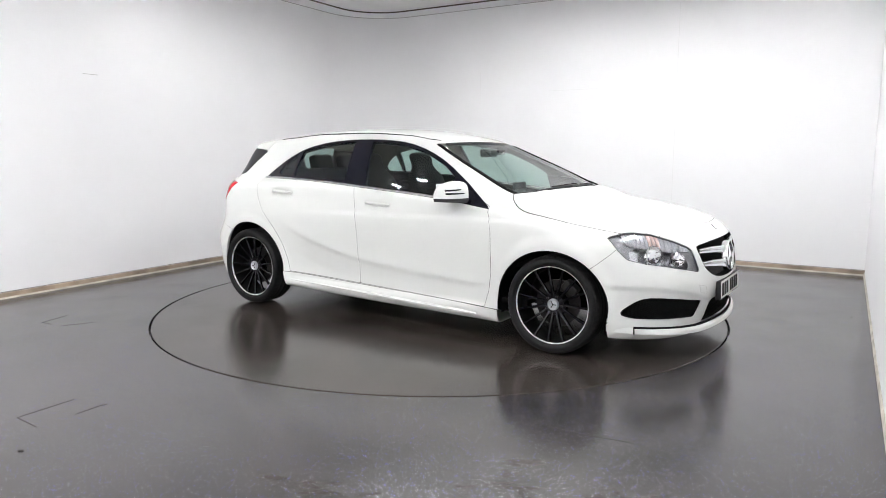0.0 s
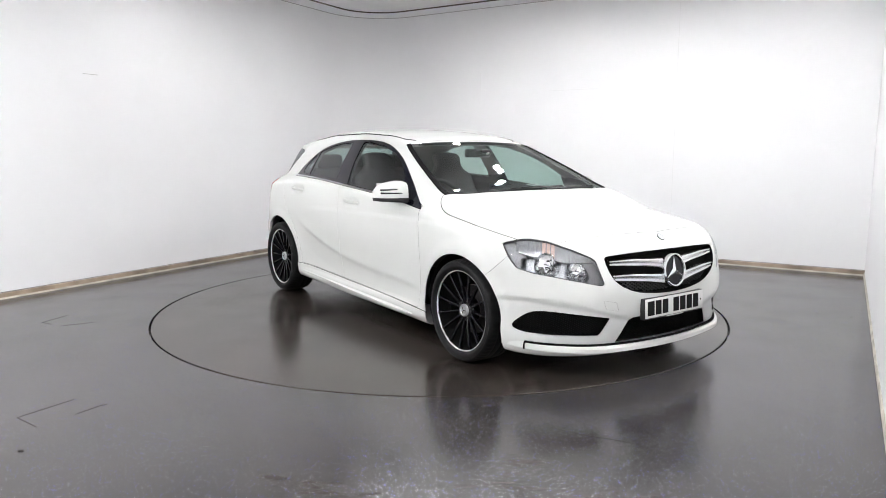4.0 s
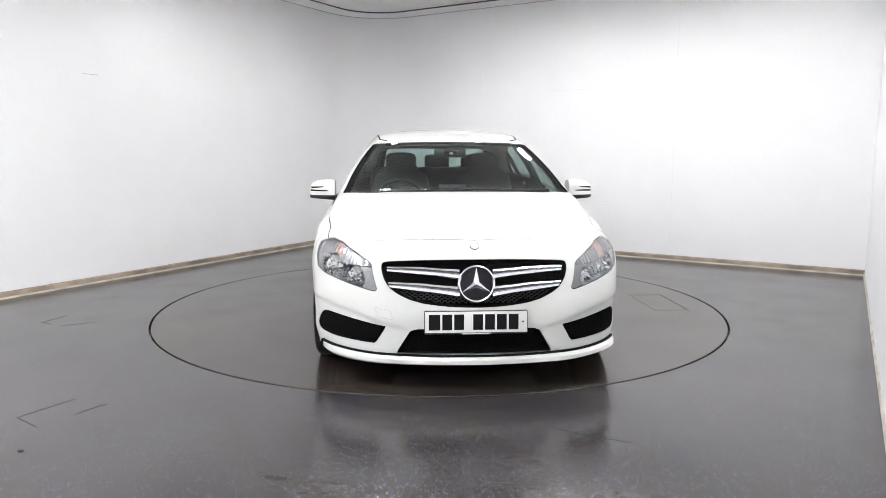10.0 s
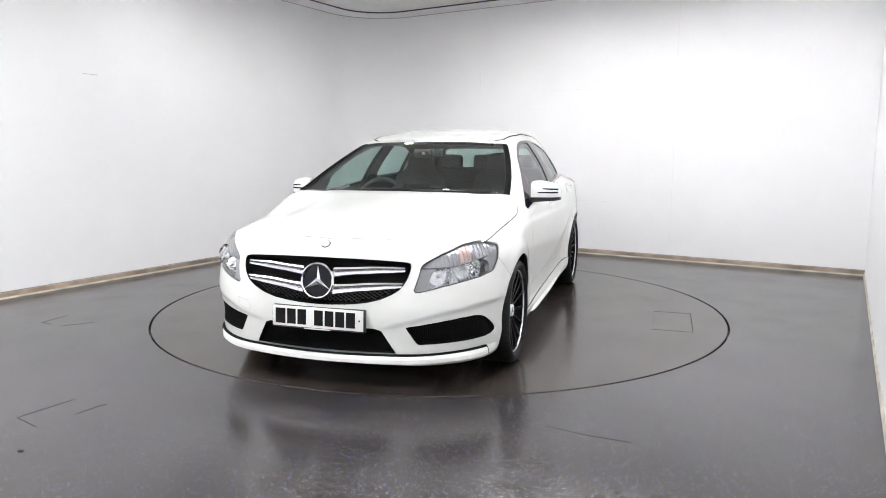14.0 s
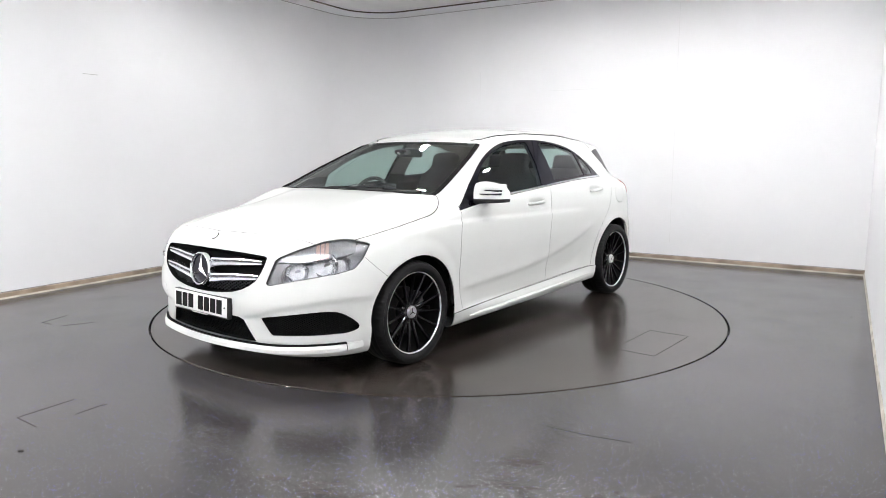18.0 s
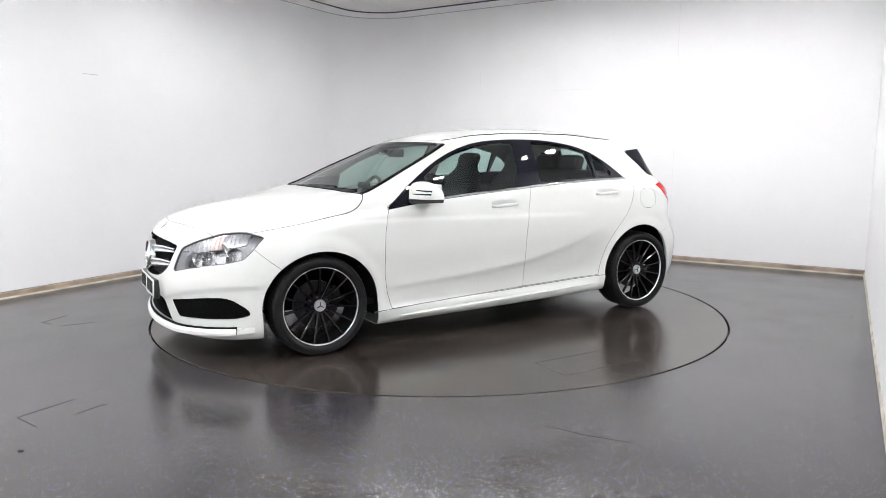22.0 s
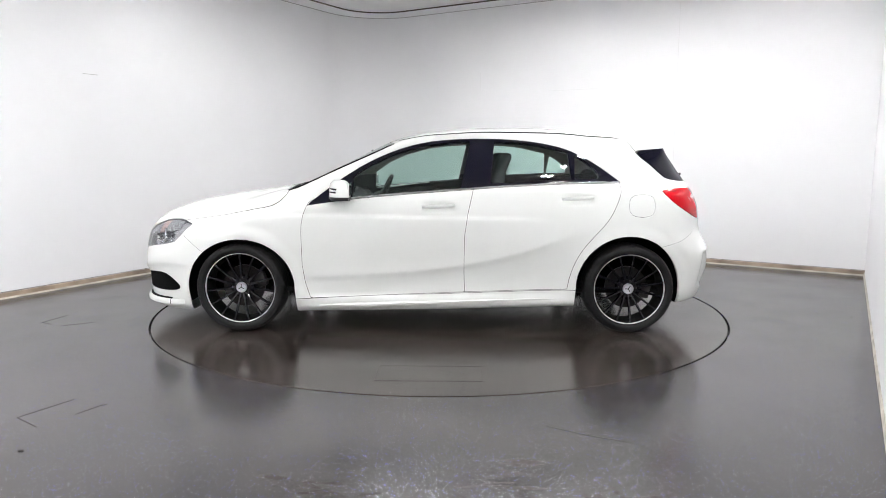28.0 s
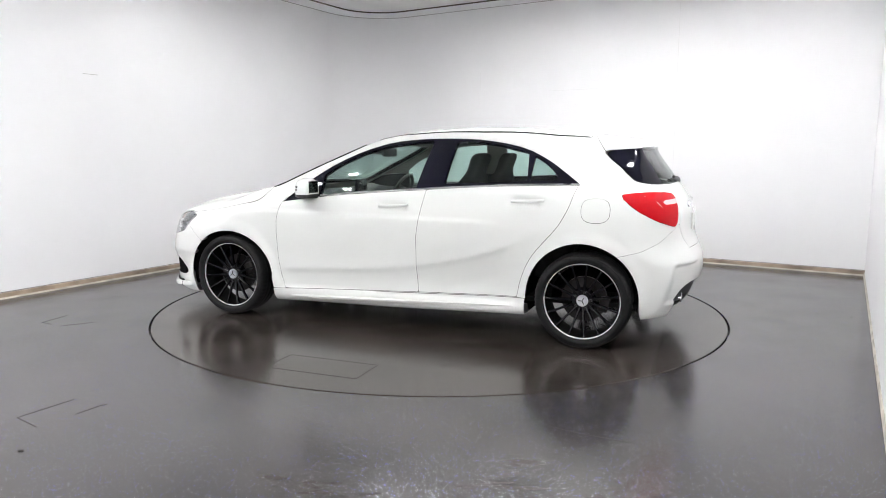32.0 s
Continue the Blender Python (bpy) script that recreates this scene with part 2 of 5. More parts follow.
def build_room():
    # floor with a round hole for the turntable
    bm = bmesh.new()
    n = 128
    inner = [bm.verts.new((R_TABLE * math.cos(2 * math.pi * i / n), R_TABLE * math.sin(2 * math.pi * i / n), 0)) for i in range(n)]
    well = [bm.verts.new((v.co.x, v.co.y, -0.05)) for v in inner]
    mid = [bm.verts.new((v.co.x * 1.05, v.co.y * 1.05, 0)) for v in inner]
    for i in range(n):
        j = (i + 1) % n
        bm.faces.new((inner[i], inner[j], mid[j], mid[i]))
        bm.faces.new((well[i], well[j], inner[j], inner[i]))
    outer = [bm.verts.new((14 * math.cos(2 * math.pi * i / n), 14 * math.sin(2 * math.pi * i / n), 0)) for i in range(n)]
    for i in range(n):
        j = (i + 1) % n
        bm.faces.new((mid[i], mid[j], outer[j], outer[i]))
    bm.faces.new(well)
    tagged(part("floor", bm, FLOOR), "dark grey speckled safety vinyl floor with soft sheen", "floor", kind="structure")
    n_pts = len(footprint(0))
    for name, i0, i1, label in (("wall_left", 0, 2, "smooth white painted studio wall"), ("wall_back", 1, n_pts - 1, "white painted back wall curving round the corner"),
                                ("wall_right", n_pts - 2, n_pts, "white painted side wall close to the camera")):
        tagged(part(name, band([(0, -0.05), (0, HEIGHT), (-0.12, HEIGHT), (-0.12, -0.05)], i0, i1), WALL), label, "wall", kind="structure")
        if name == "wall_right":
            tagged(part("baseboard", band([(0.001, 0.001), (0.001, 0.028), (0.005, 0.028), (0.010, 0.018), (0.012, 0.001)], i0, i1), SKIRT_BEAD), "pale worn sealing strip", "skirting", kind="structure")
        base = None if name == "wall_right" else tagged(part("baseboard", band([(0.001, 0.016), (0.001, 0.050), (0.012, 0.054), (0.018, 0.047), (0.018, 0.016)], i0, i1), SKIRT_WOOD),
                      "worn brown wooden skirting board", "skirting", kind="structure")
        if base is not None:
            part("bead", band([(0.001, 0.001), (0.001, 0.015), (0.019, 0.015), (0.021, 0.009), (0.024, 0.001)], i0, i1), SKIRT_BEAD, base, "pale sealing bead along the floor")
            part("top_bead", band([(0.001, 0.0545), (0.001, 0.060), (0.010, 0.057)], i0, i1), DARK_LINE, base, "thin dark line along the top edge")
        tagged(part("trim", band([(0.002, HEIGHT - 0.026), (0.002, HEIGHT - 0.018), (0.007, HEIGHT - 0.018), (0.007, HEIGHT - 0.026)], i0, i1), GREY_LINE),
               "thin dark shadow joint at the wall top", "trim", kind="structure")
        cornice = tagged(part("cornice", band([(0.003, HEIGHT - 0.017), (0.003, SOFFIT - 0.001), (0.20, SOFFIT - 0.001), (0.20, SOFFIT - 0.012), (0.05, HEIGHT - 0.015)], i0, i1), WALL),
                         "white curved cornice between wall and ceiling", "cornice", kind="structure")
        part("edge", band([(0.201, SOFFIT - 0.015), (0.201, SOFFIT - 0.0005), (0.211, SOFFIT - 0.0005), (0.211, SOFFIT - 0.015)], i0, i1), DARK_LINE, cornice, "dark brown ceiling edge")
    # wall behind the camera closes the room
    bm = bmesh.new()
    a, b = CORNER_LEFT_END, CORNER_RIGHT_END
    d = ALONG * 0.12
    lo = [bm.verts.new((p.x, p.y, -0.05)) for p in (a, b, b + d, a + d)]
    hi = [bm.verts.new((p.x, p.y, HEIGHT + 0.1)) for p in (a, b, b + d, a + d)]
    for i in range(4):
        bm.faces.new((lo[i], lo[(i + 1) % 4], hi[(i + 1) % 4], hi[i]))
    bm.faces.new(lo)
    bm.faces.new(hi)
    tagged(part("wall_front", bm, WALL), "plain white painted end wall", "wall", kind="structure")
    bm = bmesh.new()
    pts = footprint(-0.12)
    lo = [bm.verts.new((p.x, p.y, SOFFIT)) for p in pts]
    f = bm.faces.new(lo)
    out = bmesh.ops.extrude_face_region(bm, geom=[f])
    bmesh.ops.translate(bm, verts=[v for v in out["geom"] if isinstance(v, bmesh.types.BMVert)], vec=(0, 0, 0.1))
    tagged(part("ceiling", bm, CEILING, smooth=0), "off-white plastered ceiling", "ceiling", kind="structure")
    # unseen light panels, added along the walls and spaced to light these evenly
    across = (CORNER_RIGHT - CORNER_BACK).normalized()
    first = None
    spots = [(1.95, 2.45), (2.4, 2.1), (3.0, 1.75), (3.65, 1.5), (4.3, 1.6), (0.9, 6.8), (1.14, 3.7), (1.14, 6.3), (1.6, 6.8), (1.6, 7.55), (1.6, 8.05), (1.84, 5.8), (2.31, 8.55), (2.54, 8.05), (3.3, 8.6), (3.75, 8.2), (1.7, 8.7),
             (4.19, 8.55), (4.66, 8.05), (4.89, 8.55), (5.13, 7.55), (5.37, 8.05), (5.37, 8.55), (5.6, 1.3), (5.6, 2.05), (5.6, 2.55), (5.6, 3.8), (5.6, 4.3), (5.6, 4.8), (5.6, 7.3)]
    for a, l in spots:
        c = CORNER_BACK + ALONG * l + across * a
        m = Matrix.Translation((c.x, c.y, SOFFIT)) @ Matrix.Rotation(math.atan2(across.y, across.x), 4, "Z")
        if first is None:
            first = new("added_ceiling_light")
            fr = bmesh.new()
            for x0, x1, y0, y1 in ((-0.078, 0.078, -0.078, -0.066), (-0.078, 0.078, 0.066, 0.078), (-0.078, -0.066, -0.066, 0.066), (0.066, 0.078, -0.066, 0.066)):
                box(fr, x0, x1, y0, y1, -0.03, 0)
            part("frame", fr, WHITE_METAL, first, "white metal frame")
            df = bmesh.new()
            box(df, -0.065, 0.065, -0.065, 0.065, -0.022, -0.004)
            part("diffuser", df, LED, first, "glowing white diffuser", smooth=0)
            tagged(first, "unseen square white light panel, added to light the room evenly", "ceiling light", "ceiling lights")
            first.matrix_basis = m
        else:
            copy_thing(first, m)
    # floor hatches outside the turntable: worn hairline joints
    for strokes in ((((-2.93, -0.644), (-2.863, -0.428), 0.005), ((-2.93, -0.644), (-2.83, -0.70), 0.005), ((-2.74, -0.75), (-2.555, -0.643), 0.002)),
                    (((-2.006, -2.513), (-1.865, -2.267), 0.0035), ((-2.006, -2.513), (-1.846, -2.63), 0.003), ((-1.684, -2.347), (-1.75, -2.47), 0.0045), ((-1.69, -2.352), (-1.66, -2.340), 0.007)),
                    (((0.494, -2.615), (0.66, -2.72), 0.002), ((0.66, -2.72), (0.836, -2.801), 0.003))):
        hatch = new("floor_hatch")
        hatch.matrix_basis = pose(strokes[0][0][0], strokes[0][0][1], 0)
        for p, q, w in strokes:
            d = Vector(q) - Vector(p)
            bm = bmesh.new()
            box(bm, 0, d.length, -w / 2, w / 2, -0.002, 0.0012, Matrix.Translation((p[0] - strokes[0][0][0], p[1] - strokes[0][0][1], 0)) @ Matrix.Rotation(math.atan2(d.y, d.x), 4, "Z"))
            part("joint", bm, SOIL, hatch, smooth=0)
        tagged(hatch, "flush floor access hatch with worn dark joints", "floor hatch", "floor hatches")
    # faint seams and scratches in the wall lining
    for p, q, z0, z1 in (((0.526, 3.744), (0.530, 3.742), 1.86, 2.28), ((2.671, 2.400), (2.675, 2.398), 0.2, 2.9), ((1.345, 3.231), (1.889, 2.890), 1.998, 2.002), ((1.70, 3.009), (2.05, 2.79), 0.652, 0.655)):
        d = Vector(q) - Vector(p)
        bm = bmesh.new()
        box(bm, 0, d.length, -0.0025, 0.001, z0, z1, Matrix.Translation((p[0], p[1], 0)) @ Matrix.Rotation(math.atan2(d.y, d.x), 4, "Z"))
        tagged(part("wall_seam", bm, SEAM, smooth=0), "hairline seam in the white wall lining", "wall seam", "wall seams", kind="structure")
    bm = bmesh.new()
    box(bm, 0, 0.15, -0.001, 0.0025, 1.954, 1.958, Matrix.Translation((-3.284, 0.927, 0)) @ Matrix.Rotation(math.atan2(0.867, 0.498), 4, "Z"))
    tagged(part("wall_seam", bm, GREY_LINE, smooth=0), "hairline scratch in the white wall lining", "wall seam", "wall seams", kind="structure")
    for x, y, k in ((-1.767, -2.889, 1.0), (2.963, -0.316, 0.5), (3.162, -0.451, 0.5), (3.55, 1.70, 0.7)):
        tagged(part("debris", soft_box(x - 0.012 * k, x + 0.012 * k, y - 0.005 * k, y + 0.005 * k, 0, 0.005 * k, 0.002 * k), SOIL), "small brown crumb lying on the floor", "debris")


R_TABLE = 2.233


def build_turntable():
    t = new("turntable")
    bm = bmesh.new()
    n = 160
    r = R_TABLE - 0.015
    rings = []
    for rr, z in ((0.6, 0.0), (r - 0.003, 0.0), (r, -0.003), (r, -0.04)):
        rings.append([bm.verts.new((rr * math.cos(2 * math.pi * i / n), rr * math.sin(2 * math.pi * i / n), z)) for i in range(n)])
    bm.faces.new(rings[0])
    for a, b in zip(rings, rings[1:]):
        for i in range(n):
            bm.faces.new((a[i], a[(i + 1) % n], b[(i + 1) % n], b[i]))
    part("deck", bm, DECK, t, "worn brownish grey vinyl deck")
    hx, hy, w, d = 0.03, 1.835, 0.60, 0.27
    for x0, x1, y0, y1 in ((hx - w / 2, hx + w / 2, hy + d / 2, hy + d / 2 + 0.0045), (hx - w / 2, hx + w / 2, hy - d / 2, hy - d / 2 + 0.0010),
                           (hx - w / 2, hx - w / 2 + 0.0010, hy - d / 2, hy + d / 2), (hx + w / 2 - 0.0018, hx + w / 2, hy - d / 2, hy + d / 2)):
        bm = bmesh.new()
        box(bm, x0, x1, y0, y1, -0.001, 0.0012)
        part("hatch_joint", bm, SOIL, t)
    tagged(t, "round dark grey turntable flush with the floor", "turntable")
    return t


# ---- the car's outer skin: three smooth height fields (top, side, ends) blended into one closed form ----
# car space: x to the nose, y to the car's left, z up; the axles lie at x = +-1.35
def curve(points, smooth=0.03):
    """A smooth function through (position, value) pairs."""
    px, pv = np.array([p[0] for p in points], float), np.array([p[1] for p in points], float)
    order = np.argsort(px)
    px, pv = px[order], pv[order]
    fine = np.linspace(px[0] - 0.4, px[-1] + 0.4, 1600)
    slope0, slope1 = (pv[1] - pv[0]) / (px[1] - px[0]), (pv[-1] - pv[-2]) / (px[-1] - px[-2])
    val = np.interp(fine, px, pv)
    val = np.where(fine < px[0], pv[0] + slope0 * (fine - px[0]), val)
    val = np.where(fine > px[-1], pv[-1] + slope1 * (fine - px[-1]), val)
    step = fine[1] - fine[0]
    n = int(3 * smooth / step)
    kernel = np.exp(-0.5 * (np.arange(-n, n + 1) * step / smooth) ** 2)
    padded = np.concatenate([val[0] + (val[1] - val[0]) * np.arange(-n, 0), val, val[-1] + (val[-1] - val[-2]) * np.arange(1, n + 1)])
    val = np.convolve(padded, kernel / kernel.sum(), "valid")
    return lambda s: np.interp(s, fine, val)


def ramp(s, a, b):
    u = np.clip((s - a) / (b - a), 0, 1)
    return u * u * (3 - 2 * u)


def smax(a, b, k):
    h = np.maximum(k - np.abs(a - b), 0) / k
    return np.maximum(a, b) + h * h * k * 0.25


top_line = curve([(2.30, 0.62), (2.215, 0.700), (2.14, 0.768), (2.03, 0.818), (1.88, 0.858), (1.70, 0.893), (1.47, 0.928), (1.24, 0.960), (1.14, 0.977),
                  (1.07, 0.984), (1.01, 1.002), (0.90, 1.052), (0.784, 1.112), (0.556, 1.228), (0.356, 1.327), (0.239, 1.366), (0.06, 1.400), (-0.12, 1.420),
                  (-0.345, 1.433), (-0.57, 1.436), (-0.79, 1.430), (-1.018, 1.412), (-1.24, 1.388), (-1.467, 1.362), (-1.75, 1.325)], 0.035)
belt_z = curve([(1.3, 0.840), (0.88, 0.892), (0.57, 0.940), (-0.275, 1.005), (-0.9, 1.036), (-1.28, 1.046), (-1.6, 1.045), (-2.0, 1.03)], 0.06)
belt_y = curve([(1.4, 0.845), (0.88, 0.825), (0.3, 0.822), (-0.3, 0.815), (-0.9, 0.775), (-1.29, 0.720), (-1.6, 0.665), (-1.9, 0.60)], 0.08)
side_z = curve([(0.10, 0.80), (0.17, 0.850), (0.24, 0.864), (0.35, 0.858), (0.5, 0.868), (0.62, 0.880), (0.75, 0.884), (0.85, 0.876), (0.95, 0.856), (1.05, 0.82)], 0.03)
plan_x = curve([(2.2, -0.10), (1.9, -0.035), (1.65, 0.004), (1.35, 0.012), (1.0, 0.002), (0.6, -0.002), (0, 0), (-0.6, -0.002), (-1.0, 0.002), (-1.35, 0.008),
                (-1.6, -0.012), (-1.8, -0.05), (-2.05, -0.13)], 0.08)
nose_z = curve([(0.10, 2.10), (0.17, 2.165), (0.24, 2.185), (0.33, 2.195), (0.42, 2.205), (0.50, 2.208), (0.58, 2.200), (0.66, 2.180), (0.72, 2.160), (0.80, 2.12)], 0.02)
tail_z = curve([(0.14, -1.935), (0.22, -1.985), (0.32, -2.03), (0.45, -2.055), (0.55, -2.05), (0.63, -2.012), (0.70, -1.985), (0.85, -1.970), (0.95, -1.93), (1.03, -1.875),
                (1.15, -1.785), (1.25, -1.71), (1.30, -1.70)], 0.025)
lower_crease = curve([(1.0, 0.36), (0.6, 0.385), (0.2, 0.405), (-0.2, 0.45), (-0.6, 0.535), (-0.9, 0.64), (-1.2, 0.80)], 0.1)
upper_crease = curve([(1.7, 0.76), (1.2, 0.815), (0.8, 0.815), (0.3, 0.805), (-0.3, 0.80), (-0.8, 0.79)], 0.1)

ledge_y = curve([(0.0, 0.33), (0.25, 0.332), (0.31, 0.342), (0.45, 0.372), (0.60, 0.420), (0.77, 0.449), (0.88, 0.458)], 0.03)


def skin(x, y, z):
    """Below zero inside the car, above outside."""
    y = np.abs(y)
    screen = ramp(x, -0.2, 0.4)
    hood = ramp(x, 0.95, 1.2)
    top = top_line(x + 0.10 * y * y * screen) - (0.11 * (1 - ramp(x, 0.2, 0.9)) + 0.14 * ramp(x, 1.05, 1.55)) * y * y - 0.25 * np.maximum(y - 0.62, 0) ** 2
    # bonnet: a soft raised centre with a faint edge to either side
    top = top + hood * ramp(2.1 - x, 0, 0.3) * 0.010 * (1 - ramp(y, 0.36 + 0.06 * (1.9 - x), 0.50 + 0.06 * (1.9 - x)))
    f_top = (z - top) * 0.92
    low = side_z(z) + plan_x(x)
    low = low - 0.022 * ramp(x, 0.95, 1.2) * ramp(z, 0.76, 0.90)
    dz_l = z - lower_crease(x)
    fade = ramp(x, -1.05, -0.7) * (1 - ramp(x, 0.75, 0.95))
    tuck = 0.008 * (1 - ramp(dz_l, -0.02, 0.022)) + 0.085 * np.clip(-dz_l, 0, 0.17)
    low = low - fade * tuck * ramp(z, 0.225, 0.265)
    low = low + 0.003 * fade * np.exp(-(dz_l / 0.06) ** 2)
    dz_u = z - upper_crease(x)
    low = low - 0.010 * ramp(dz_u, -0.012, 0.012) * ramp(x, -0.9, -0.2) * (1 - ramp(x, 1.4, 1.7))
    low = low + 0.010 * ramp(z - 0.458, -0.007, 0.008) * (1 - ramp(z, 0.465, 0.61)) * ramp(x, 1.62, 1.78)
    # finger recesses behind the door handles
    for hx, hz in ((-0.03, 0.876), (-0.98, 0.933)):
        low = low - 0.021 * np.exp(-((x - hx) / 0.098) ** 4 - ((z - hz + 0.004) / 0.028) ** 4)
    # flared lips round both wheel arches
    for ax in (1.345, -1.353):
        r = np.sqrt((x - ax) ** 2 + (z - 0.31) ** 2)
        low = low + 0.012 * (1 - ramp(r, 0.365, 0.45)) * ramp(z, 0.2, 0.3)
    dz = z - belt_z(x)
    up = np.maximum(dz, 0)
    glass = belt_y(x) - 0.45 * up - 0.55 * up * up + 2.2 * np.maximum(-dz, 0)
    f_side = y + smax(-low, -glass, 0.05)
    f_front = x - (nose_z(z) - 0.24 * y * y - 1.15 * np.maximum(y - 0.45, 0) ** 2)
    # folded ledge over the corner intakes
    dz_b = z - ledge_y(y)
    f_front = f_front - 0.013 * ramp(dz_b, -0.010, 0.011) * (1 - ramp(dz_b, 0.009, 0.17)) * ramp(y, 0.26, 0.42)
    f_rear = (tail_z(z) + (0.20 - 0.05 * (1 - ramp(z, 0.5, 0.7))) * y * y + 0.9 * np.maximum(y - 0.45, 0) ** 2) - x
    # stepped blade at the rear bumper corner
    k_ts = 0.05 + 0.10 * ramp(x, 1.0, 1.5)
    f = smax(f_top, f_side, k_ts)
    f = smax(f, f_front, 0.10)
    f = smax(f, f_rear, 0.09 - 0.06 * ramp(z, 1.1, 1.25))
    past = -x - 1.846 - 0.22 * (z - 0.317)
    f = f + 0.020 * ramp(past, 0.0, 0.016) * (1 - 0.55 * ramp(past, 0.02, 0.14)) * ramp(z, 0.300, 0.322) * (1 - ramp(z, 0.532, 0.552)) * ramp(y, 0.30, 0.5)
    return smax(f, 0.158 - 0.019 * np.clip(x, -1.2, 1.2) + 0.012 * ramp(-x, 0, 1.0) + 0.02 * ramp(-x, 1.5, 1.9) - z, 0.03)


def cast(eye, way, a, b, steps=34):
    """Where rays from eye pass out of the skin, between a and b along them."""
    lo, hi = np.full(len(way), float(a)), np.full(len(way), float(b))
    for _ in range(steps):
        mid = (lo + hi) / 2
        q = eye + way * mid[:, None]
        inside = skin(q[:, 0], q[:, 1], q[:, 2]) < 0
        lo, hi = np.where(inside, mid, lo), np.where(inside, hi, mid)
    return eye + way * ((lo + hi) / 2)[:, None]


def half_skin():
    """A dense half of the skin (y >= 0): sections in the middle, fans at both ends."""
    phi = np.linspace(math.pi / 2, -math.pi / 2, 200)
    dirs, eyes = [], []
    xa, xb, za, zb = 1.45, -1.35, 0.62, 0.68
    for lam in np.linspace(math.pi / 2, 0, 84)[:-1]:
        s, c = math.sin(lam), math.cos(lam)
        dirs.append(np.stack([np.full_like(phi, s), c * np.cos(phi), c * np.sin(phi)], 1))
        eyes.append(np.tile((xa, 0, za), (len(phi), 1)))
    for x in np.linspace(xa, xb, 210):
        dirs.append(np.stack([np.zeros_like(phi), np.cos(phi), np.sin(phi)], 1))
        eyes.append(np.tile((x, 0, za + (zb - za) * (xa - x) / (xa - xb)), (len(phi), 1)))
    for lam in np.linspace(0, math.pi / 2, 70)[1:]:
        s, c = math.sin(lam), math.cos(lam)
        dirs.append(np.stack([np.full_like(phi, -s), c * np.cos(phi), c * np.sin(phi)], 1))
        eyes.append(np.tile((xb, 0, zb), (len(phi), 1)))
    rows, cols = len(dirs), len(phi)
    V = cast(np.concatenate(eyes), np.concatenate(dirs), 0.0, 1.8)
    V[:, 1] = np.maximum(V[:, 1], 0)
    grid = np.arange(rows * cols).reshape(rows, cols)
    a, b, c, d = grid[:-1, :-1].ravel(), grid[1:, :-1].ravel(), grid[1:, 1:].ravel(), grid[:-1, 1:].ravel()
    F = np.concatenate([np.stack([a, b, c], 1), np.stack([a, c, d], 1)])
    p = V[F]
    area = np.linalg.norm(np.cross(p[:, 1] - p[:, 0], p[:, 2] - p[:, 0]), axis=1)
    return V, F[area > 1e-10]


def normals(V):
    e = 2e-3
    g = np.stack([skin(V[:, 0] + e, V[:, 1], V[:, 2]) - skin(V[:, 0] - e, V[:, 1], V[:, 2]),
                  skin(V[:, 0], V[:, 1] + e, V[:, 2]) - skin(V[:, 0], V[:, 1] - e, V[:, 2]),
                  skin(V[:, 0], V[:, 1], V[:, 2] + e) - skin(V[:, 0], V[:, 1], V[:, 2] - e)], 1)
    g[V[:, 1] < 1e-4, 1] = 0
    return g / np.maximum(np.linalg.norm(g, axis=1, keepdims=True), 1e-9)


def clip(V, F, g):
    """The piece of a triangle mesh on which g is below zero."""
    s = g < 0
    c = s[F].sum(1)
    whole, cross = F[c == 3], F[(c > 0) & (c < 3)]
    if len(cross):
        sc = s[cross]
        one = sc.sum(1) == 1
        k = np.where(one, sc.argmax(1), sc.argmin(1))
        i = np.arange(len(cross))
        a, b, d = cross[i, k], cross[i, (k + 1) % 3], cross[i, (k + 2) % 3]
        edges = np.sort(np.concatenate([np.stack([a, b], 1), np.stack([a, d], 1)]), axis=1)
        uniq, inv = np.unique(edges, axis=0, return_inverse=True)
        inv = inv.ravel()
        ga, gb = g[uniq[:, 0]], g[uniq[:, 1]]
        t = (ga / (ga - gb))[:, None]
        new_v = V[uniq[:, 0]] * (1 - t) + V[uniq[:, 1]] * t
        ab, ad = len(V) + inv[:len(a)], len(V) + inv[len(a):]
        V = np.concatenate([V, new_v])
        two = ~one
        whole = np.concatenate([whole, np.stack([a, ab, ad], 1)[one], np.stack([ab, b, d], 1)[two], np.stack([ab, d, ad], 1)[two]])
    used, back = np.unique(whole, return_inverse=True)
    return V[used], back.reshape(-1, 3)


def split(V, F):
    """The separate pieces of a mesh."""
    label = np.arange(len(V))
    while True:
        low = label[F].min(1)
        nxt = label.copy()
        for k in range(3):
            np.minimum.at(nxt, F[:, k], low)
        nxt = nxt[nxt]
        if (nxt == label).all():
            break
        label = nxt
    out = []
    for r in np.unique(label[F[:, 0]]):
        f = F[label[F[:, 0]] == r]
        used, back = np.unique(f, return_inverse=True)
        if len(f) > 12:
            out.append((V[used], back.reshape(-1, 3)))
    return out


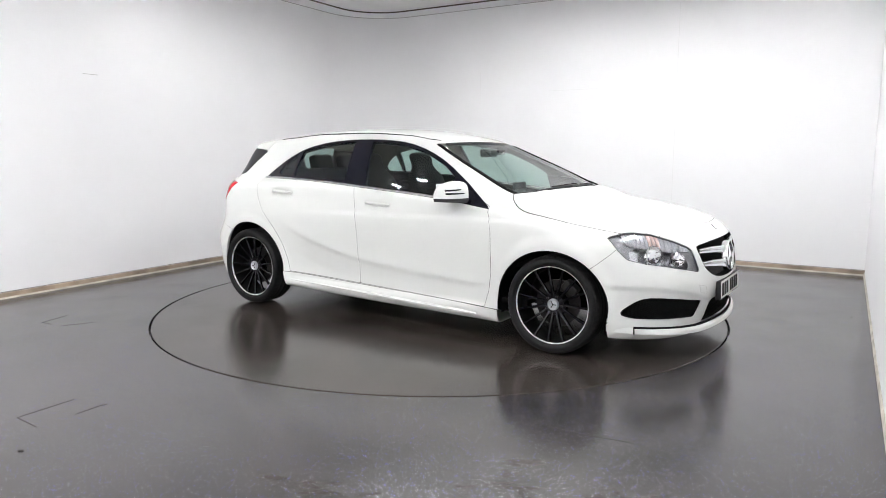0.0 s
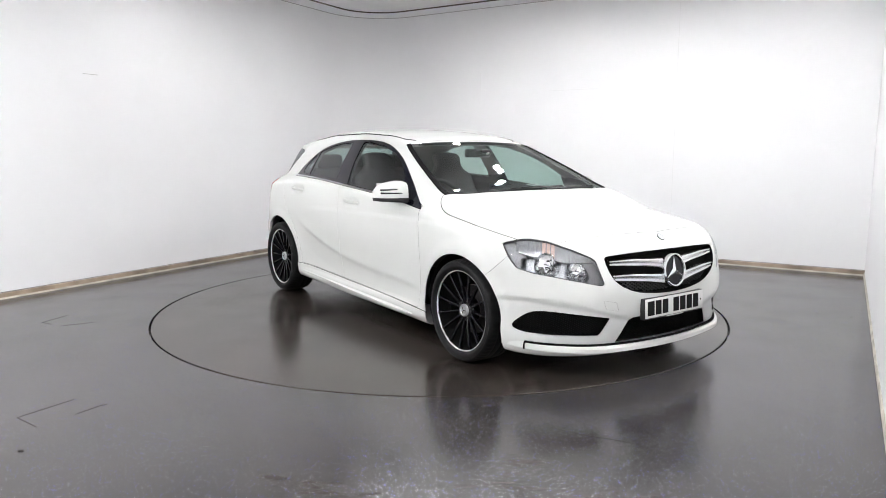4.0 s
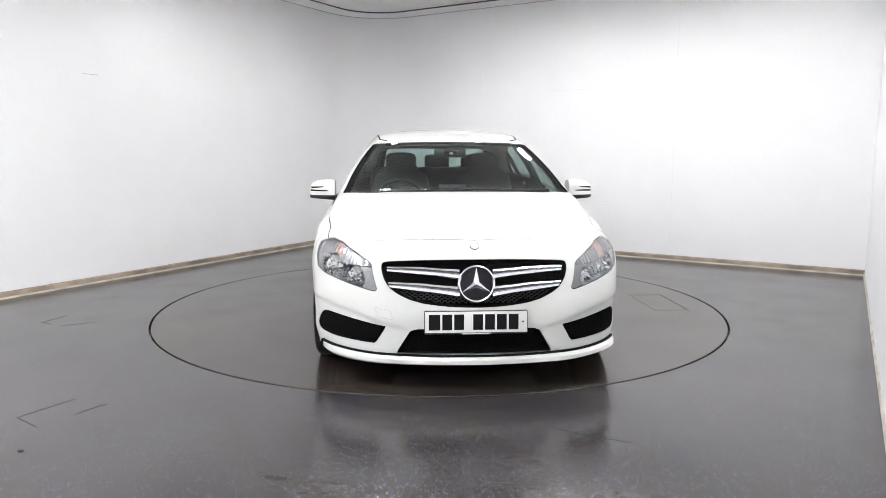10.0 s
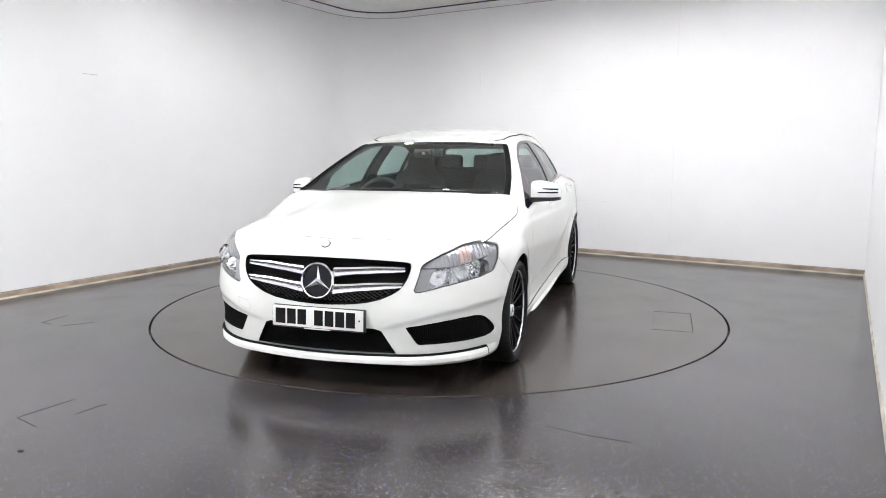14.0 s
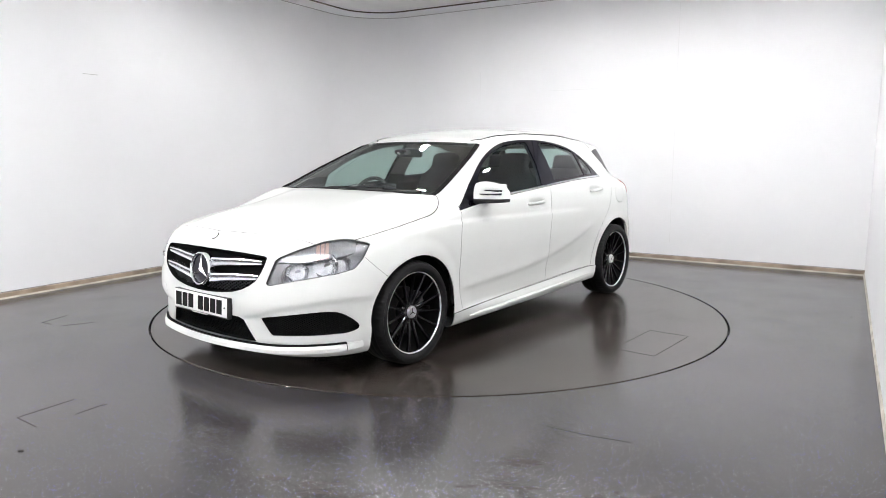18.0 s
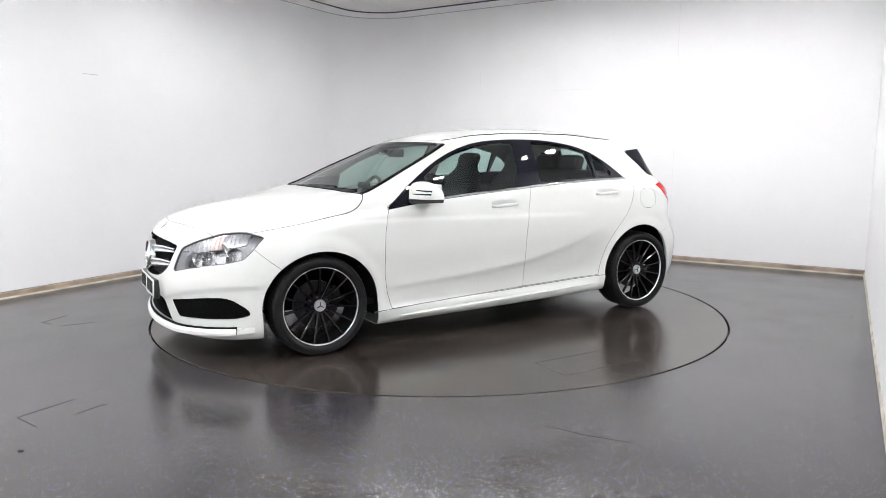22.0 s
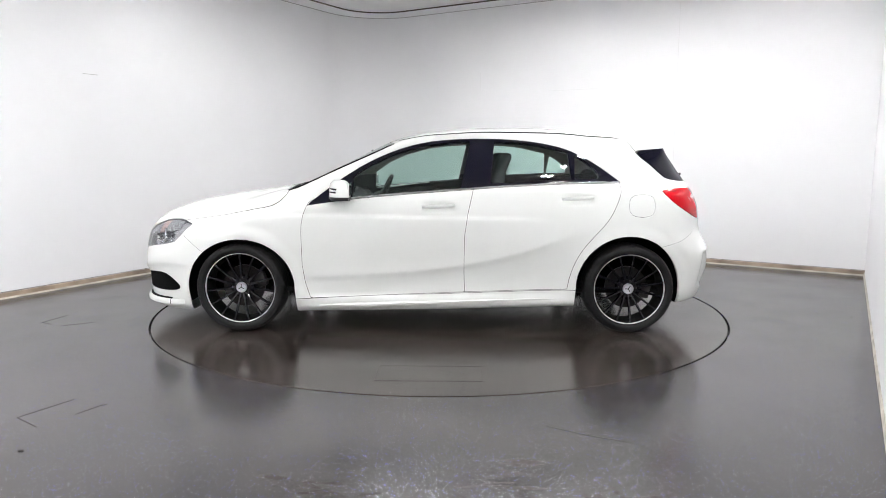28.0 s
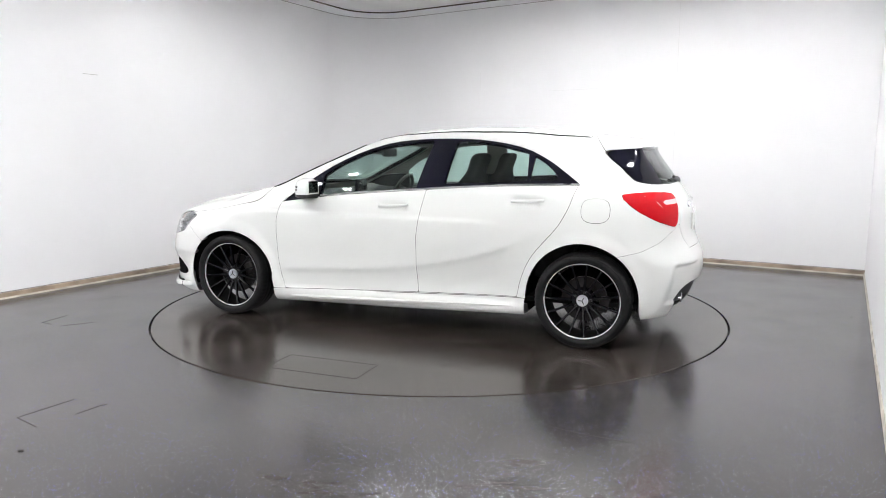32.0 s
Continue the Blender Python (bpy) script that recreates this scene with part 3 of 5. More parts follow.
def inside(points, U, W, round_by=0):
    """Signed distance of (U, W) from a polygon, below zero inside. round_by: rounds of corner cutting."""
    pts = np.array(points, float)
    for _ in range(round_by):
        nxt = np.roll(pts, -1, 0)
        pts = np.stack([pts * 0.75 + nxt * 0.25, pts * 0.25 + nxt * 0.75], 1).reshape(-1, 2)
    best, sign = np.full(len(U), 1e9), np.ones(len(U))
    for (ax, ay), (bx, by) in zip(pts, np.roll(pts, -1, 0)):
        ex, ey = bx - ax, by - ay
        t = np.clip(((U - ax) * ex + (W - ay) * ey) / (ex * ex + ey * ey + 1e-12), 0, 1)
        best = np.minimum(best, (U - ax - t * ex) ** 2 + (W - ay - t * ey) ** 2)
        crosses = ((ay > W) != (by > W)) & (U < ex * (W - ay) / (ey + 1e-15) + ax)
        sign = np.where(crosses, -sign, sign)
    return np.sqrt(best) * sign


def panel(name, V, F, material, parent, label="", lift=0.0, flange=0.005, both=False, mirror=False):
    """One pressed panel from a piece of the skin: lifted by lift, with a folded edge. both: joined with its mirror image."""
    N = normals(V)
    base = V + N * lift
    base[V[:, 1] < 1e-6, 1] = 0
    e = np.concatenate([F[:, [0, 1]], F[:, [1, 2]], F[:, [2, 0]]])
    key = np.sort(e, axis=1)
    _, idx, cnt = np.unique(key, axis=0, return_index=True, return_counts=True)
    rim = e[idx[cnt == 1]]
    rim = rim[~((V[rim[:, 0], 1] < 1e-5) & (V[rim[:, 1], 1] < 1e-5))]
    verts, faces = base, F
    if flange and len(rim):
        ids = np.unique(rim)
        look_up = np.full(len(V), -1)
        look_up[ids] = np.arange(len(ids))
        verts = np.concatenate([base, base[ids], base[ids] - N[ids] * flange])
        t0, t1 = len(base) + look_up[rim[:, 0]], len(base) + look_up[rim[:, 1]]
        b0, b1 = t0 + len(ids), t1 + len(ids)
        faces = np.concatenate([F, np.stack([t0, b0, b1], 1), np.stack([t0, b1, t1], 1)])
    if both:
        other = verts * (1, -1, 1)
        n = len(verts)
        remap = np.where((np.abs(verts[:, 1]) < 1e-6) & (np.arange(n) < len(base)), np.arange(n), np.arange(n) + n)
        verts, faces = np.concatenate([verts, other]), np.concatenate([faces, remap[faces][:, ::-1]])
    elif mirror:
        verts, faces = verts * (1, -1, 1), faces[:, ::-1]
    me = bpy.data.meshes.new(name)
    me.from_pydata(verts.tolist(), [], faces[:, ::-1].tolist())
    me.validate()
    me.shade_smooth()
    me.materials.append(material)
    ob = new(name, me)
    ob.parent = parent
    return tagged(ob, label)


def arch_gap(V):
    x, z = V[:, 0], V[:, 2]
    out = np.full(len(V), 9.0)
    for ax, a, b in ((1.343, 0.372, 0.340), (-1.340, 0.360, 0.368)):
        up = np.sqrt(((x - ax) / a) ** 2 + (np.maximum(z - 0.31, 0) / b) ** 2) * 0.355 - 0.355
        side = np.abs(x - ax) - a - np.where(x > 1.3, -0.09, 0.08) * np.maximum(0.31 - z, 0)
        out = np.minimum(out, np.where(z > 0.31, up, side))
    return np.where(V[:, 1] > 0.42, out, 9.0)


# outlines in car space: side views (x, z), front and rear views (y, z), plan views (x, y)
DLO = [(0.885, 0.880), (0.885, 0.880), (0.76, 0.978), (0.666, 1.051), (0.476, 1.172), (0.28, 1.259), (0.081, 1.315), (-0.12, 1.336), (-0.321, 1.341), (-0.522, 1.337), (-0.722, 1.317),
       (-0.92, 1.274), (-1.075, 1.199), (-1.19, 1.121), (-1.300, 1.038), (-1.300, 1.038), (-1.275, 1.034), (-0.903, 1.030), (-0.511, 1.010), (-0.269, 0.992), (0.267, 0.953), (0.578, 0.924)]
STRIP = [(0.62, 0.915), (0.578, 0.920), (0.267, 0.949), (-0.269, 0.988), (-0.511, 1.006), (-0.903, 1.026), (-1.30, 1.030), (-1.30, 1.046), (-0.903, 1.041), (-0.511, 1.021),
         (-0.269, 1.003), (0.267, 0.964), (0.578, 0.935), (0.62, 0.930)]
GLASS_FRONT = [(0.572, 0.938), (0.561, 1.080), (0.435, 1.166), (0.279, 1.237), (0.08, 1.291), (-0.12, 1.315), (-0.249, 1.320), (-0.18, 1.000), (0.112, 0.978)]
GLASS_REAR = [(-0.421, 1.318), (-0.58, 1.314), (-0.721, 1.297), (-0.938, 1.247), (-0.952, 1.058), (-0.386, 1.032)]
GLASS_QUARTER = [(-0.986, 1.224), (-1.045, 1.192), (-1.112, 1.138), (-1.142, 1.098), (-1.142, 1.070), (-1.120, 1.061), (-0.969, 1.060)]
DOOR_FRONT = [(0.872, 0.90), (0.885, 0.86), (0.90, 0.82), (0.914, 0.74), (0.916, 0.665), (0.915, 0.466), (0.897, 0.345), (0.863, 0.235), (-0.211, 0.279), (-0.206, 0.428),
              (-0.208, 0.669), (-0.23, 0.823), (-0.269, 0.998), (-0.30, 1.2), (0.30, 1.2)]
rear_edge = curve([(0.25, -0.915), (0.304, -0.92), (0.394, -0.937), (0.47, -0.962), (0.554, -0.999), (0.62, -1.047), (0.68, -1.101), (0.782, -1.193), (0.904, -1.254), (0.97, -1.276), (1.035, -1.288), (1.08, -1.294)], 0.035)
DOOR_REAR = [(-0.211, 0.279), (-0.206, 0.428), (-0.208, 0.669), (-0.23, 0.823), (-0.269, 0.998), (-0.30, 1.1), (-1.15, 1.1), (-1.25, 1.05)] + [(float(rear_edge(z)), float(z)) for z in np.linspace(1.035, 0.304, 28)]
SKIRT = [(1.1, 0.224), (0.96, 0.229), (-0.984, 0.300), (-1.1, 0.304), (-1.1, 0.05), (1.1, 0.05)]
BONNET = [(2.068, -0.3), (2.068, 0.0), (2.05, 0.2), (2.014, 0.41), (1.94, 0.655), (1.88, 0.72), (1.739, 0.778), (1.489, 0.790), (1.122, 0.780), (1.0, 0.775), (1.02, 0.70), (1.055, 0.6), (1.074, 0.3), (1.078, 0), (1.078, -0.3)]
BONNET_EDGE = [(2.1, 0.70), (1.80, 0.764), (1.725, 0.7745), (1.60, 0.791), (1.489, 0.806), (1.39, 0.8235), (1.30, 0.842), (1.134, 0.873), (1.08, 0.897), (1.04, 0.935), (1.01, 0.98), (0.99, 1.02)]
SCREEN = [(0.365, -0.3), (0.365, 0.0), (0.352, 0.25), (0.318, 0.45), (0.288, 0.562), (0.30, 0.580), (0.55, 0.655), (0.8, 0.712), (1.02, 0.752), (1.035, 0.735), (1.055, 0.4), (1.062, 0), (1.062, -0.3)]
COWL = [(0.9, -0.3), (0.9, 0.70), (1.02, 0.752), (1.035, 0.72), (1.055, 0.6), (1.074, 0.3), (1.078, 0), (1.078, -0.3)]
HEAD_LAMP = [(-0.598, 0.750), (-0.70, 0.776), (-0.752, 0.780), (-0.85, 0.770), (-0.99, 0.728), (-1.082, 0.690), (-1.107, 0.672), (-1.158, 0.550), (-1.145, 0.541), (-1.05, 0.560), (-0.915, 0.584), (-0.78, 0.603), (-0.685, 0.625), (-0.64, 0.675)]
GRILLE = [(-0.3, 0.706), (0, 0.706), (0.25, 0.703), (0.44, 0.694), (0.472, 0.689), (0.480, 0.680), (0.480, 0.650), (0.465, 0.600), (0.425, 0.546), (0.307, 0.492), (0.15, 0.471), (0, 0.466), (-0.3, 0.466)]
INTAKE_LOW = [(-0.3, 0.350), (0.300, 0.350), (0.335, 0.338), (0.408, 0.214), (-0.3, 0.214)]
INTAKE_SIDE = [(0.460, 0.360), (0.460, 0.360), (0.62, 0.385), (0.755, 0.403), (0.800, 0.395), (0.826, 0.354), (0.843, 0.306), (0.836, 0.285), (0.80, 0.272), (0.515, 0.266), (0.515, 0.266)]
TAIL_LAMP = [(-0.515, 0.982), (-0.62, 0.996), (-0.72, 1.001), (-0.86, 0.997), (-0.968, 0.982), (-0.960, 0.890), (-0.918, 0.776), (-0.86, 0.786), (-0.718, 0.825), (-0.572, 0.90)]
HATCH_GLASS = [(-0.3, 1.283), (0.46, 1.283), (0.560, 1.268), (0.590, 1.240), (0.650, 1.070), (0.640, 1.050), (0.58, 1.044), (-0.3, 1.052)]
HATCH = [(-0.3, 1.06), (0.622, 1.06), (0.612, 1.0), (0.50, 0.985), (0.525, 0.89), (0.552, 0.776), (0.52, 0.70), (0.46, 0.635), (-0.3, 0.62)]
DIFFUSER = [(-0.3, 0.415), (0.0, 0.415), (0.42, 0.425), (0.58, 0.425), (0.665, 0.365), (0.70, 0.25), (0.69, 0.05), (-0.3, 0.05)]
SPOILER = [(-1.335, -0.3), (-1.335, 0), (-1.335, 0.385), (-1.36, 0.490), (-1.384, 0.539), (-1.411, 0.566), (-1.436, 0.582), (-1.44, 0.75), (-2.2, 0.75), (-2.2, -0.3)]
ROOF = [(0.33, -0.3), (0.33, 0.0), (0.315, 0.25), (0.28, 0.45), (0.20, 0.525), (-0.1, 0.548), (-0.6, 0.550), (-1.1, 0.535), (-1.325, 0.505), (-1.33, 0.3), (-1.333, -0.3)]
BUMPER_FRONT = [(1.45, 0.0), (1.45, 0.50), (1.595, 0.556), (1.64, 0.590), (1.715, 0.652), (1.76, 0.70), (1.93, 0.758), (2.02, 0.82), (2.4, 0.9), (2.4, 0.0)]
BUMPER_REAR = [(-1.45, 0.0), (-1.45, 0.58), (-1.60, 0.612), (-1.70, 0.638), (-1.80, 0.688), (-1.86, 0.745), (-1.90, 0.79), (-2.4, 0.79), (-2.4, 0.0)]


def build_body(car):
    V, F = half_skin()
    gap = 0.0014

    def cut(rest, g_of, seal=False, gap=gap):
        """Parts a panel from the rest by a narrow joint, with a black seal behind it."""
        g = g_of(rest[0])
        if seal:
            for piece in split(*clip(*rest, np.abs(g) - 0.012)):
                for m in (False, True):
                    panel("joint_seal", *piece, MATT_BLACK, car, "black rubber seal in the panel joint", mirror=m, lift=-0.0012, flange=0)
        width = gap(rest[0]) if callable(gap) else gap
        return clip(*rest, g + width), clip(*rest, width - g)

    def side(points, rounds=0, keep=None):
        def g_of(V):
            g = inside(points, V[:, 0], V[:, 2], rounds)
            return g if keep is None else np.where(keep(V), g, 9.0)
        return g_of

    def end(points, keep, rounds=0):
        return lambda V: np.where(keep(V), inside(points, V[:, 1], V[:, 2], rounds), 9.0)

    def plan(points, keep, rounds=0):
        return lambda V: np.where(keep(V), inside(points, V[:, 0], V[:, 1], rounds), 9.0)

    def corner(points, sign, keep, rounds=0):
        return lambda V: np.where(keep(V), inside(points, (V[:, 1] - sign * V[:, 0]) / math.sqrt(2) if sign > 0 else (V[:, 0] + V[:, 1]) / math.sqrt(2), V[:, 2], rounds), 9.0)

    def sides(name, piece, material, label="", **kw):
        return [panel(name, *piece, material, car, label, mirror=m, **kw) for m in (False, True)]

    rest = clip(V, F, -arch_gap(V))
    # windows and pillars
    dlo, rest = cut(rest, side(DLO, 1, lambda V: V[:, 2] > 0.8))
    strip, dlo = cut(dlo, side(STRIP))
    sides("chrome_strip", strip, CHROME, "thin chrome strip under the side windows", lift=0.004)
    for name, pts, mat in (("front_side_window", GLASS_FRONT, GLASS), ("rear_side_window", GLASS_REAR, GLASS), ("quarter_window", GLASS_QUARTER, GLASS)):
        pane, dlo = cut(dlo, side(pts, 0))
        for ob in sides(name, pane, mat, "tinted side glass", lift=-0.004, flange=0):
            ob.visible_shadow = False
    sides("window_surround", dlo, GLOSS_BLACK, "gloss black window frames and pillars", flange=0.03)
    screen, rest = cut(rest, plan(SCREEN, lambda V: (V[:, 2] > 0.9) & (V[:, 0] > 0.2) & (V[:, 0] < 1.2), 1))
    g = inside([(x, y) if y < 0.5 else (x, y - 0.034) for x, y in SCREEN], screen[0][:, 0], screen[0][:, 1], 1) + 0.004
    ob = panel("windscreen", *clip(*screen, g), GLASS, car, "slightly tinted windscreen", lift=-0.001, flange=0, both=True)
    ob.visible_shadow = False
    panel("windscreen_border", *clip(*screen, -g), MATT_BLACK, car, "black screen-printed border and pillar trim", flange=0.02, both=True)
    cowl, rest = cut(rest, plan(COWL, lambda V: (V[:, 2] > 0.85) & (V[:, 0] > 0.85) & (V[:, 0] < 1.3)))
    panel("cowl", *cowl, PLASTIC, car, "black plastic cowl under the windscreen", lift=-0.012, both=True)
    # lamps, grille, intakes
    lamp, rest = cut(rest, corner(HEAD_LAMP, 1, lambda V: (V[:, 0] > 1.45) & (V[:, 1] > 0.3)))
    pieces = {"lamp": lamp}
    grille, rest = cut(rest, end(GRILLE, lambda V: V[:, 0] > 1.9, 1))
    pieces["grille"] = grille
    low, rest = cut(rest, end(INTAKE_LOW, lambda V: V[:, 0] > 1.9))
    pieces["low"] = low
    scoop, rest = cut(rest, end(INTAKE_SIDE, lambda V: V[:, 0] > 1.6, 1))
    pieces["scoop"] = scoop
    tail, rest = cut(rest, corner(TAIL_LAMP, -1, lambda V: (V[:, 0] < -1.3) & (V[:, 2] > 0.7), 1))
    pieces["tail"] = tail
    bonnet_edge = curve(BONNET_EDGE, 0.02)
    broad = [(x, y + 0.2 if y > 0.7 else y) for x, y in BONNET]

    def bonnet_line(V):
        # height over the edge line, turned into distance along the skin
        n = normals(V)
        slope = (bonnet_edge(V[:, 0] + 0.005) - bonnet_edge(V[:, 0] - 0.005)) / 0.01
        grad = np.stack([slope, np.zeros(len(V)), -np.ones(len(V))], 1)
        run = np.linalg.norm(grad - (grad * n).sum(1)[:, None] * n, axis=1)
        rise = (bonnet_edge(V[:, 0]) - V[:, 2]) / np.maximum(run, 0.2)
        return np.where((V[:, 2] > 0.6) & (V[:, 0] > 0.95), np.maximum(inside(broad, V[:, 0], V[:, 1]), rise), 9.0)

    bonnet, rest = cut(rest, bonnet_line, True, lambda V: 0.0028 - 0.0014 * ramp(V[:, 0], 1.78, 1.90))
    panel("bonnet", *bonnet, PAINT, car, both=True)
    pane, rest = cut(rest, end(HATCH_GLASS, lambda V: V[:, 0] < -1.3, 1))
    g = inside([(-0.3, 1.4), (0.47, 1.4), (0.555, 1.04), (0.3, 0.9), (-0.3, 0.9)], pane[0][:, 1], pane[0][:, 2]) + 0.0
    ob = panel("rear_window", *clip(*pane, g), DARK_GLASS, car, "dark rear window", lift=-0.003, flange=0, both=True)
    ob.visible_shadow = False
    sides("rear_window_flank", clip(*pane, -g), GLOSS_BLACK, "gloss black panel beside the rear window", flange=0.02)
    spoiler, rest = cut(rest, lambda V: np.maximum(inside(SPOILER, V[:, 0], V[:, 1]), 1.252 - V[:, 2]), True)
    panel("roof_spoiler", *spoiler, PAINT, car, both=True, lift=0.003)
    hatch, rest = cut(rest, end(HATCH, lambda V: V[:, 0] < -1.5, 0), True)
    panel("tailgate", *hatch, PAINT, car, both=True)
    roof_line = plan(ROOF, lambda V: V[:, 2] > 1.2)
    ditch = clip(*rest, roof_line(rest[0]) - 0.005)
    ditch = clip(*ditch, -roof_line(ditch[0]) - 0.005)
    ditch = clip(*ditch, 0.47 - ditch[0][:, 1])
    sides("roof_trim", clip(*ditch, -1.315 - ditch[0][:, 0]), MATT_BLACK, "black rubber strip in the roof joint", lift=0.0025, flange=0.006)
    roof, rest = cut(rest, roof_line, True, 0.0025)
    panel("roof", *roof, PAINT, car, both=True)
    whole = rest
    flap_outline = side([(-1.33, 0.93), (-1.37, 0.962), (-1.47, 0.962), (-1.508, 0.93), (-1.508, 0.84), (-1.465, 0.809), (-1.375, 0.809), (-1.33, 0.84)], 2)
    flap, rest = cut(rest, flap_outline)
    panel("fuel_flap", *flap, PAINT, car, "rounded fuel filler flap")
    panel("rear_quarter_skin", *clip(*whole, flap_outline(whole[0]) - gap), PAINT, car, mirror=True, flange=0.0)
    door, rest = cut(rest, side(DOOR_FRONT, 0), True, 0.0016)
    pieces["door_front"] = sides("front_door", door, PAINT)
    door, rest = cut(rest, side(DOOR_REAR, 0), True, 0.0016)
    pieces["door_rear"] = sides("rear_door", door, PAINT)
    skirt, rest = cut(rest, side(SKIRT, 0, lambda V: V[:, 1] > 0.5), True)
    sides("side_skirt", skirt, PAINT, "white sculpted side skirt", lift=0.008)
    bumper, rest = cut(rest, side(BUMPER_FRONT), True, 0.0011)
    panel("front_bumper", *bumper, PAINT, car, both=True, flange=0.005)
    bumper, rest = cut(rest, side(BUMPER_REAR), True, 0.0009)
    opening = inside(DIFFUSER, bumper[0][:, 1], bumper[0][:, 2], 1)
    opening = np.where(bumper[0][:, 0] < -1.75, opening, 9.0)
    panel("rear_bumper", *clip(*bumper, -opening), PAINT, car, both=True, flange=0.02)
    panel("diffuser", *clip(*bumper, opening), PLASTIC, car, "black recessed rear diffuser", both=True, lift=-0.05, flange=-0.03)
    wing = clip(*rest, 0.87 - rest[0][:, 0])
    rest = clip(*rest, rest[0][:, 0] - 0.87)
    under = clip(*wing, wing[0][:, 2] - 0.20)
    wing = clip(*wing, 0.20 - wing[0][:, 2])
    sides("front_wing", wing, PAINT)
    side_frame = clip(*rest, 0.20 - rest[0][:, 2])
    sides("body_side", side_frame, PAINT)
    panel("floor_pan", *clip(*rest, rest[0][:, 2] - 0.20), MATT_BLACK, car, "black underside", both=True, flange=0)
    return pieces


# ---- wheels ----
def build_wheels(car):
    r_tyre, r_rim = 0.310, 0.246
    first = new("wheel")
    first.parent = car
    # the wheel's outer face looks along +y
    prof = [(r_rim - 0.004, -0.10), (0.262, -0.112), (0.288, -0.112), (0.301, -0.100), (0.308, -0.085), (r_tyre, -0.06), (r_tyre, -0.052), (0.309, -0.05), (0.309, -0.042), (r_tyre, -0.04), (r_tyre, -0.006), (0.309, -0.004),
            (0.309, 0.004), (r_tyre, 0.006), (r_tyre, 0.04), (0.309, 0.042), (0.309, 0.05), (r_tyre, 0.052), (r_tyre, 0.06), (0.308, 0.085), (0.302, 0.100), (0.295, 0.107), (0.289, 0.1115), (0.286, 0.1105), (0.283, 0.1125), (0.270, 0.114), (0.260, 0.112), (r_rim - 0.002, 0.098)]
    tread = lathe(prof, 180)
    for i, v in enumerate(tread.verts):
        if abs(v.co.y) > 0.055 and math.hypot(v.co.x, v.co.z) > 0.3005 and i % 180 % 3 == 0:
            v.co.x, v.co.z = v.co.x * 0.985, v.co.z * 0.985
    part("tyre", tread, RUBBER, first, "low-profile black rubber tyre", smooth=0.9)
    part("rim_barrel", lathe([(0.236, -0.10), (0.228, -0.08), (0.218, -0.02), (0.226, 0.05), (0.2385, 0.090)], 80), MATT_BLACK, first)
    part("rim_lip", lathe([(0.2380, 0.088), (0.2395, 0.0960), (0.2410, 0.0975), (0.2475, 0.0985), (0.2492, 0.0975), (0.2498, 0.090), (0.2440, 0.086)], 120, True), MACHINED, first, "bright machined rim lip")
    n = 15
    spoke = None
    for i in range(n):
        if spoke is None:
            bm = bmesh.new()
            rings = []
            for r, h, w, d in ((0.030, 0.062, 0.0100, 0.020), (0.06, 0.064, 0.0085, 0.022), (0.10, 0.072, 0.0075, 0.020), (0.16, 0.082, 0.0068, 0.018), (0.212, 0.090, 0.0072, 0.018), (0.232, 0.093, 0.0095, 0.020), (0.2395, 0.094, 0.014, 0.02)):
                rings.append([bm.verts.new((sx * w, h - dd, r)) for sx, dd in ((-0.55, 0.0), (0.55, 0.0), (1, 0.004), (1.1, d), (-1.1, d), (-1, 0.004))])
            for a, b in zip(rings, rings[1:]):
                for k in range(6):
                    bm.faces.new((a[k], a[(k + 1) % 6], b[(k + 1) % 6], b[k]))
            bm.faces.new(rings[0])
            bm.faces.new(rings[-1])
            spoke = part("spoke", bm, ALLOY, first, smooth=0.5)
            continue
        ob = new("spoke", spoke.data)
        ob.parent = first
        ob.matrix_basis = Matrix.Rotation(2 * math.pi * i / n, 4, "Y")
    part("hub", lathe([(0.0, 0.060), (0.064, 0.061), (0.070, 0.056), (0.078, 0.036), (0.080, 0.010)], 48), ALLOY, first)
    part("centre_cap", lathe([(0.0, 0.074), (0.024, 0.074), (0.027, 0.077), (0.033, 0.077), (0.037, 0.071), (0.038, 0.05)], 40), SILVER, first, "silver centre cap with a pressed star")
    bm = bmesh.new()
    for k in range(3):
        box(bm, -0.0026, 0.0026, 0.072, 0.0758, 0.0, 0.024, Matrix.Rotation(2 * math.pi * k / 3, 4, "Y"))
    part("cap_mark", bm, DISC, first, "plain three-armed mark", smooth=0)
    for k in range(5):
        a = 2 * math.pi * k / 5
        bm = lathe([(0.0, 0.067), (0.006, 0.067), (0.008, 0.064), (0.008, 0.050)], 12)
        ob = part("wheel_bolt", bm, CAST, first)
        ob.matrix_basis = pose(0.054 * math.cos(a), 0, 0.054 * math.sin(a))
    part("brake_disc", lathe([(0.07, 0.0), (0.147, 0.0), (0.147, -0.024), (0.07, -0.024)], 64, True), DISC, first, "steel brake disc")
    part("disc_bell", lathe([(0.0, 0.03), (0.065, 0.03), (0.075, 0.02), (0.075, -0.02)], 40), CAST, first)
    bm = soft_box(-0.05, 0.05, -0.045, 0.03, 0.10, 0.165, 0.012, 2, Matrix.Rotation(radians(-70), 4, "Y"))
    part("brake_caliper", bm, CAST, first, "dark brake caliper")
    first.matrix_basis = pose(1.3495, 0.775, 0.306)
    for x, y, flip in ((-1.3495, 0.775, 0), (1.3495, -0.775, 180), (-1.3495, -0.775, 180)):
        copy_thing(first, pose(x, y, 0.306, 0, 23 * x, flip))
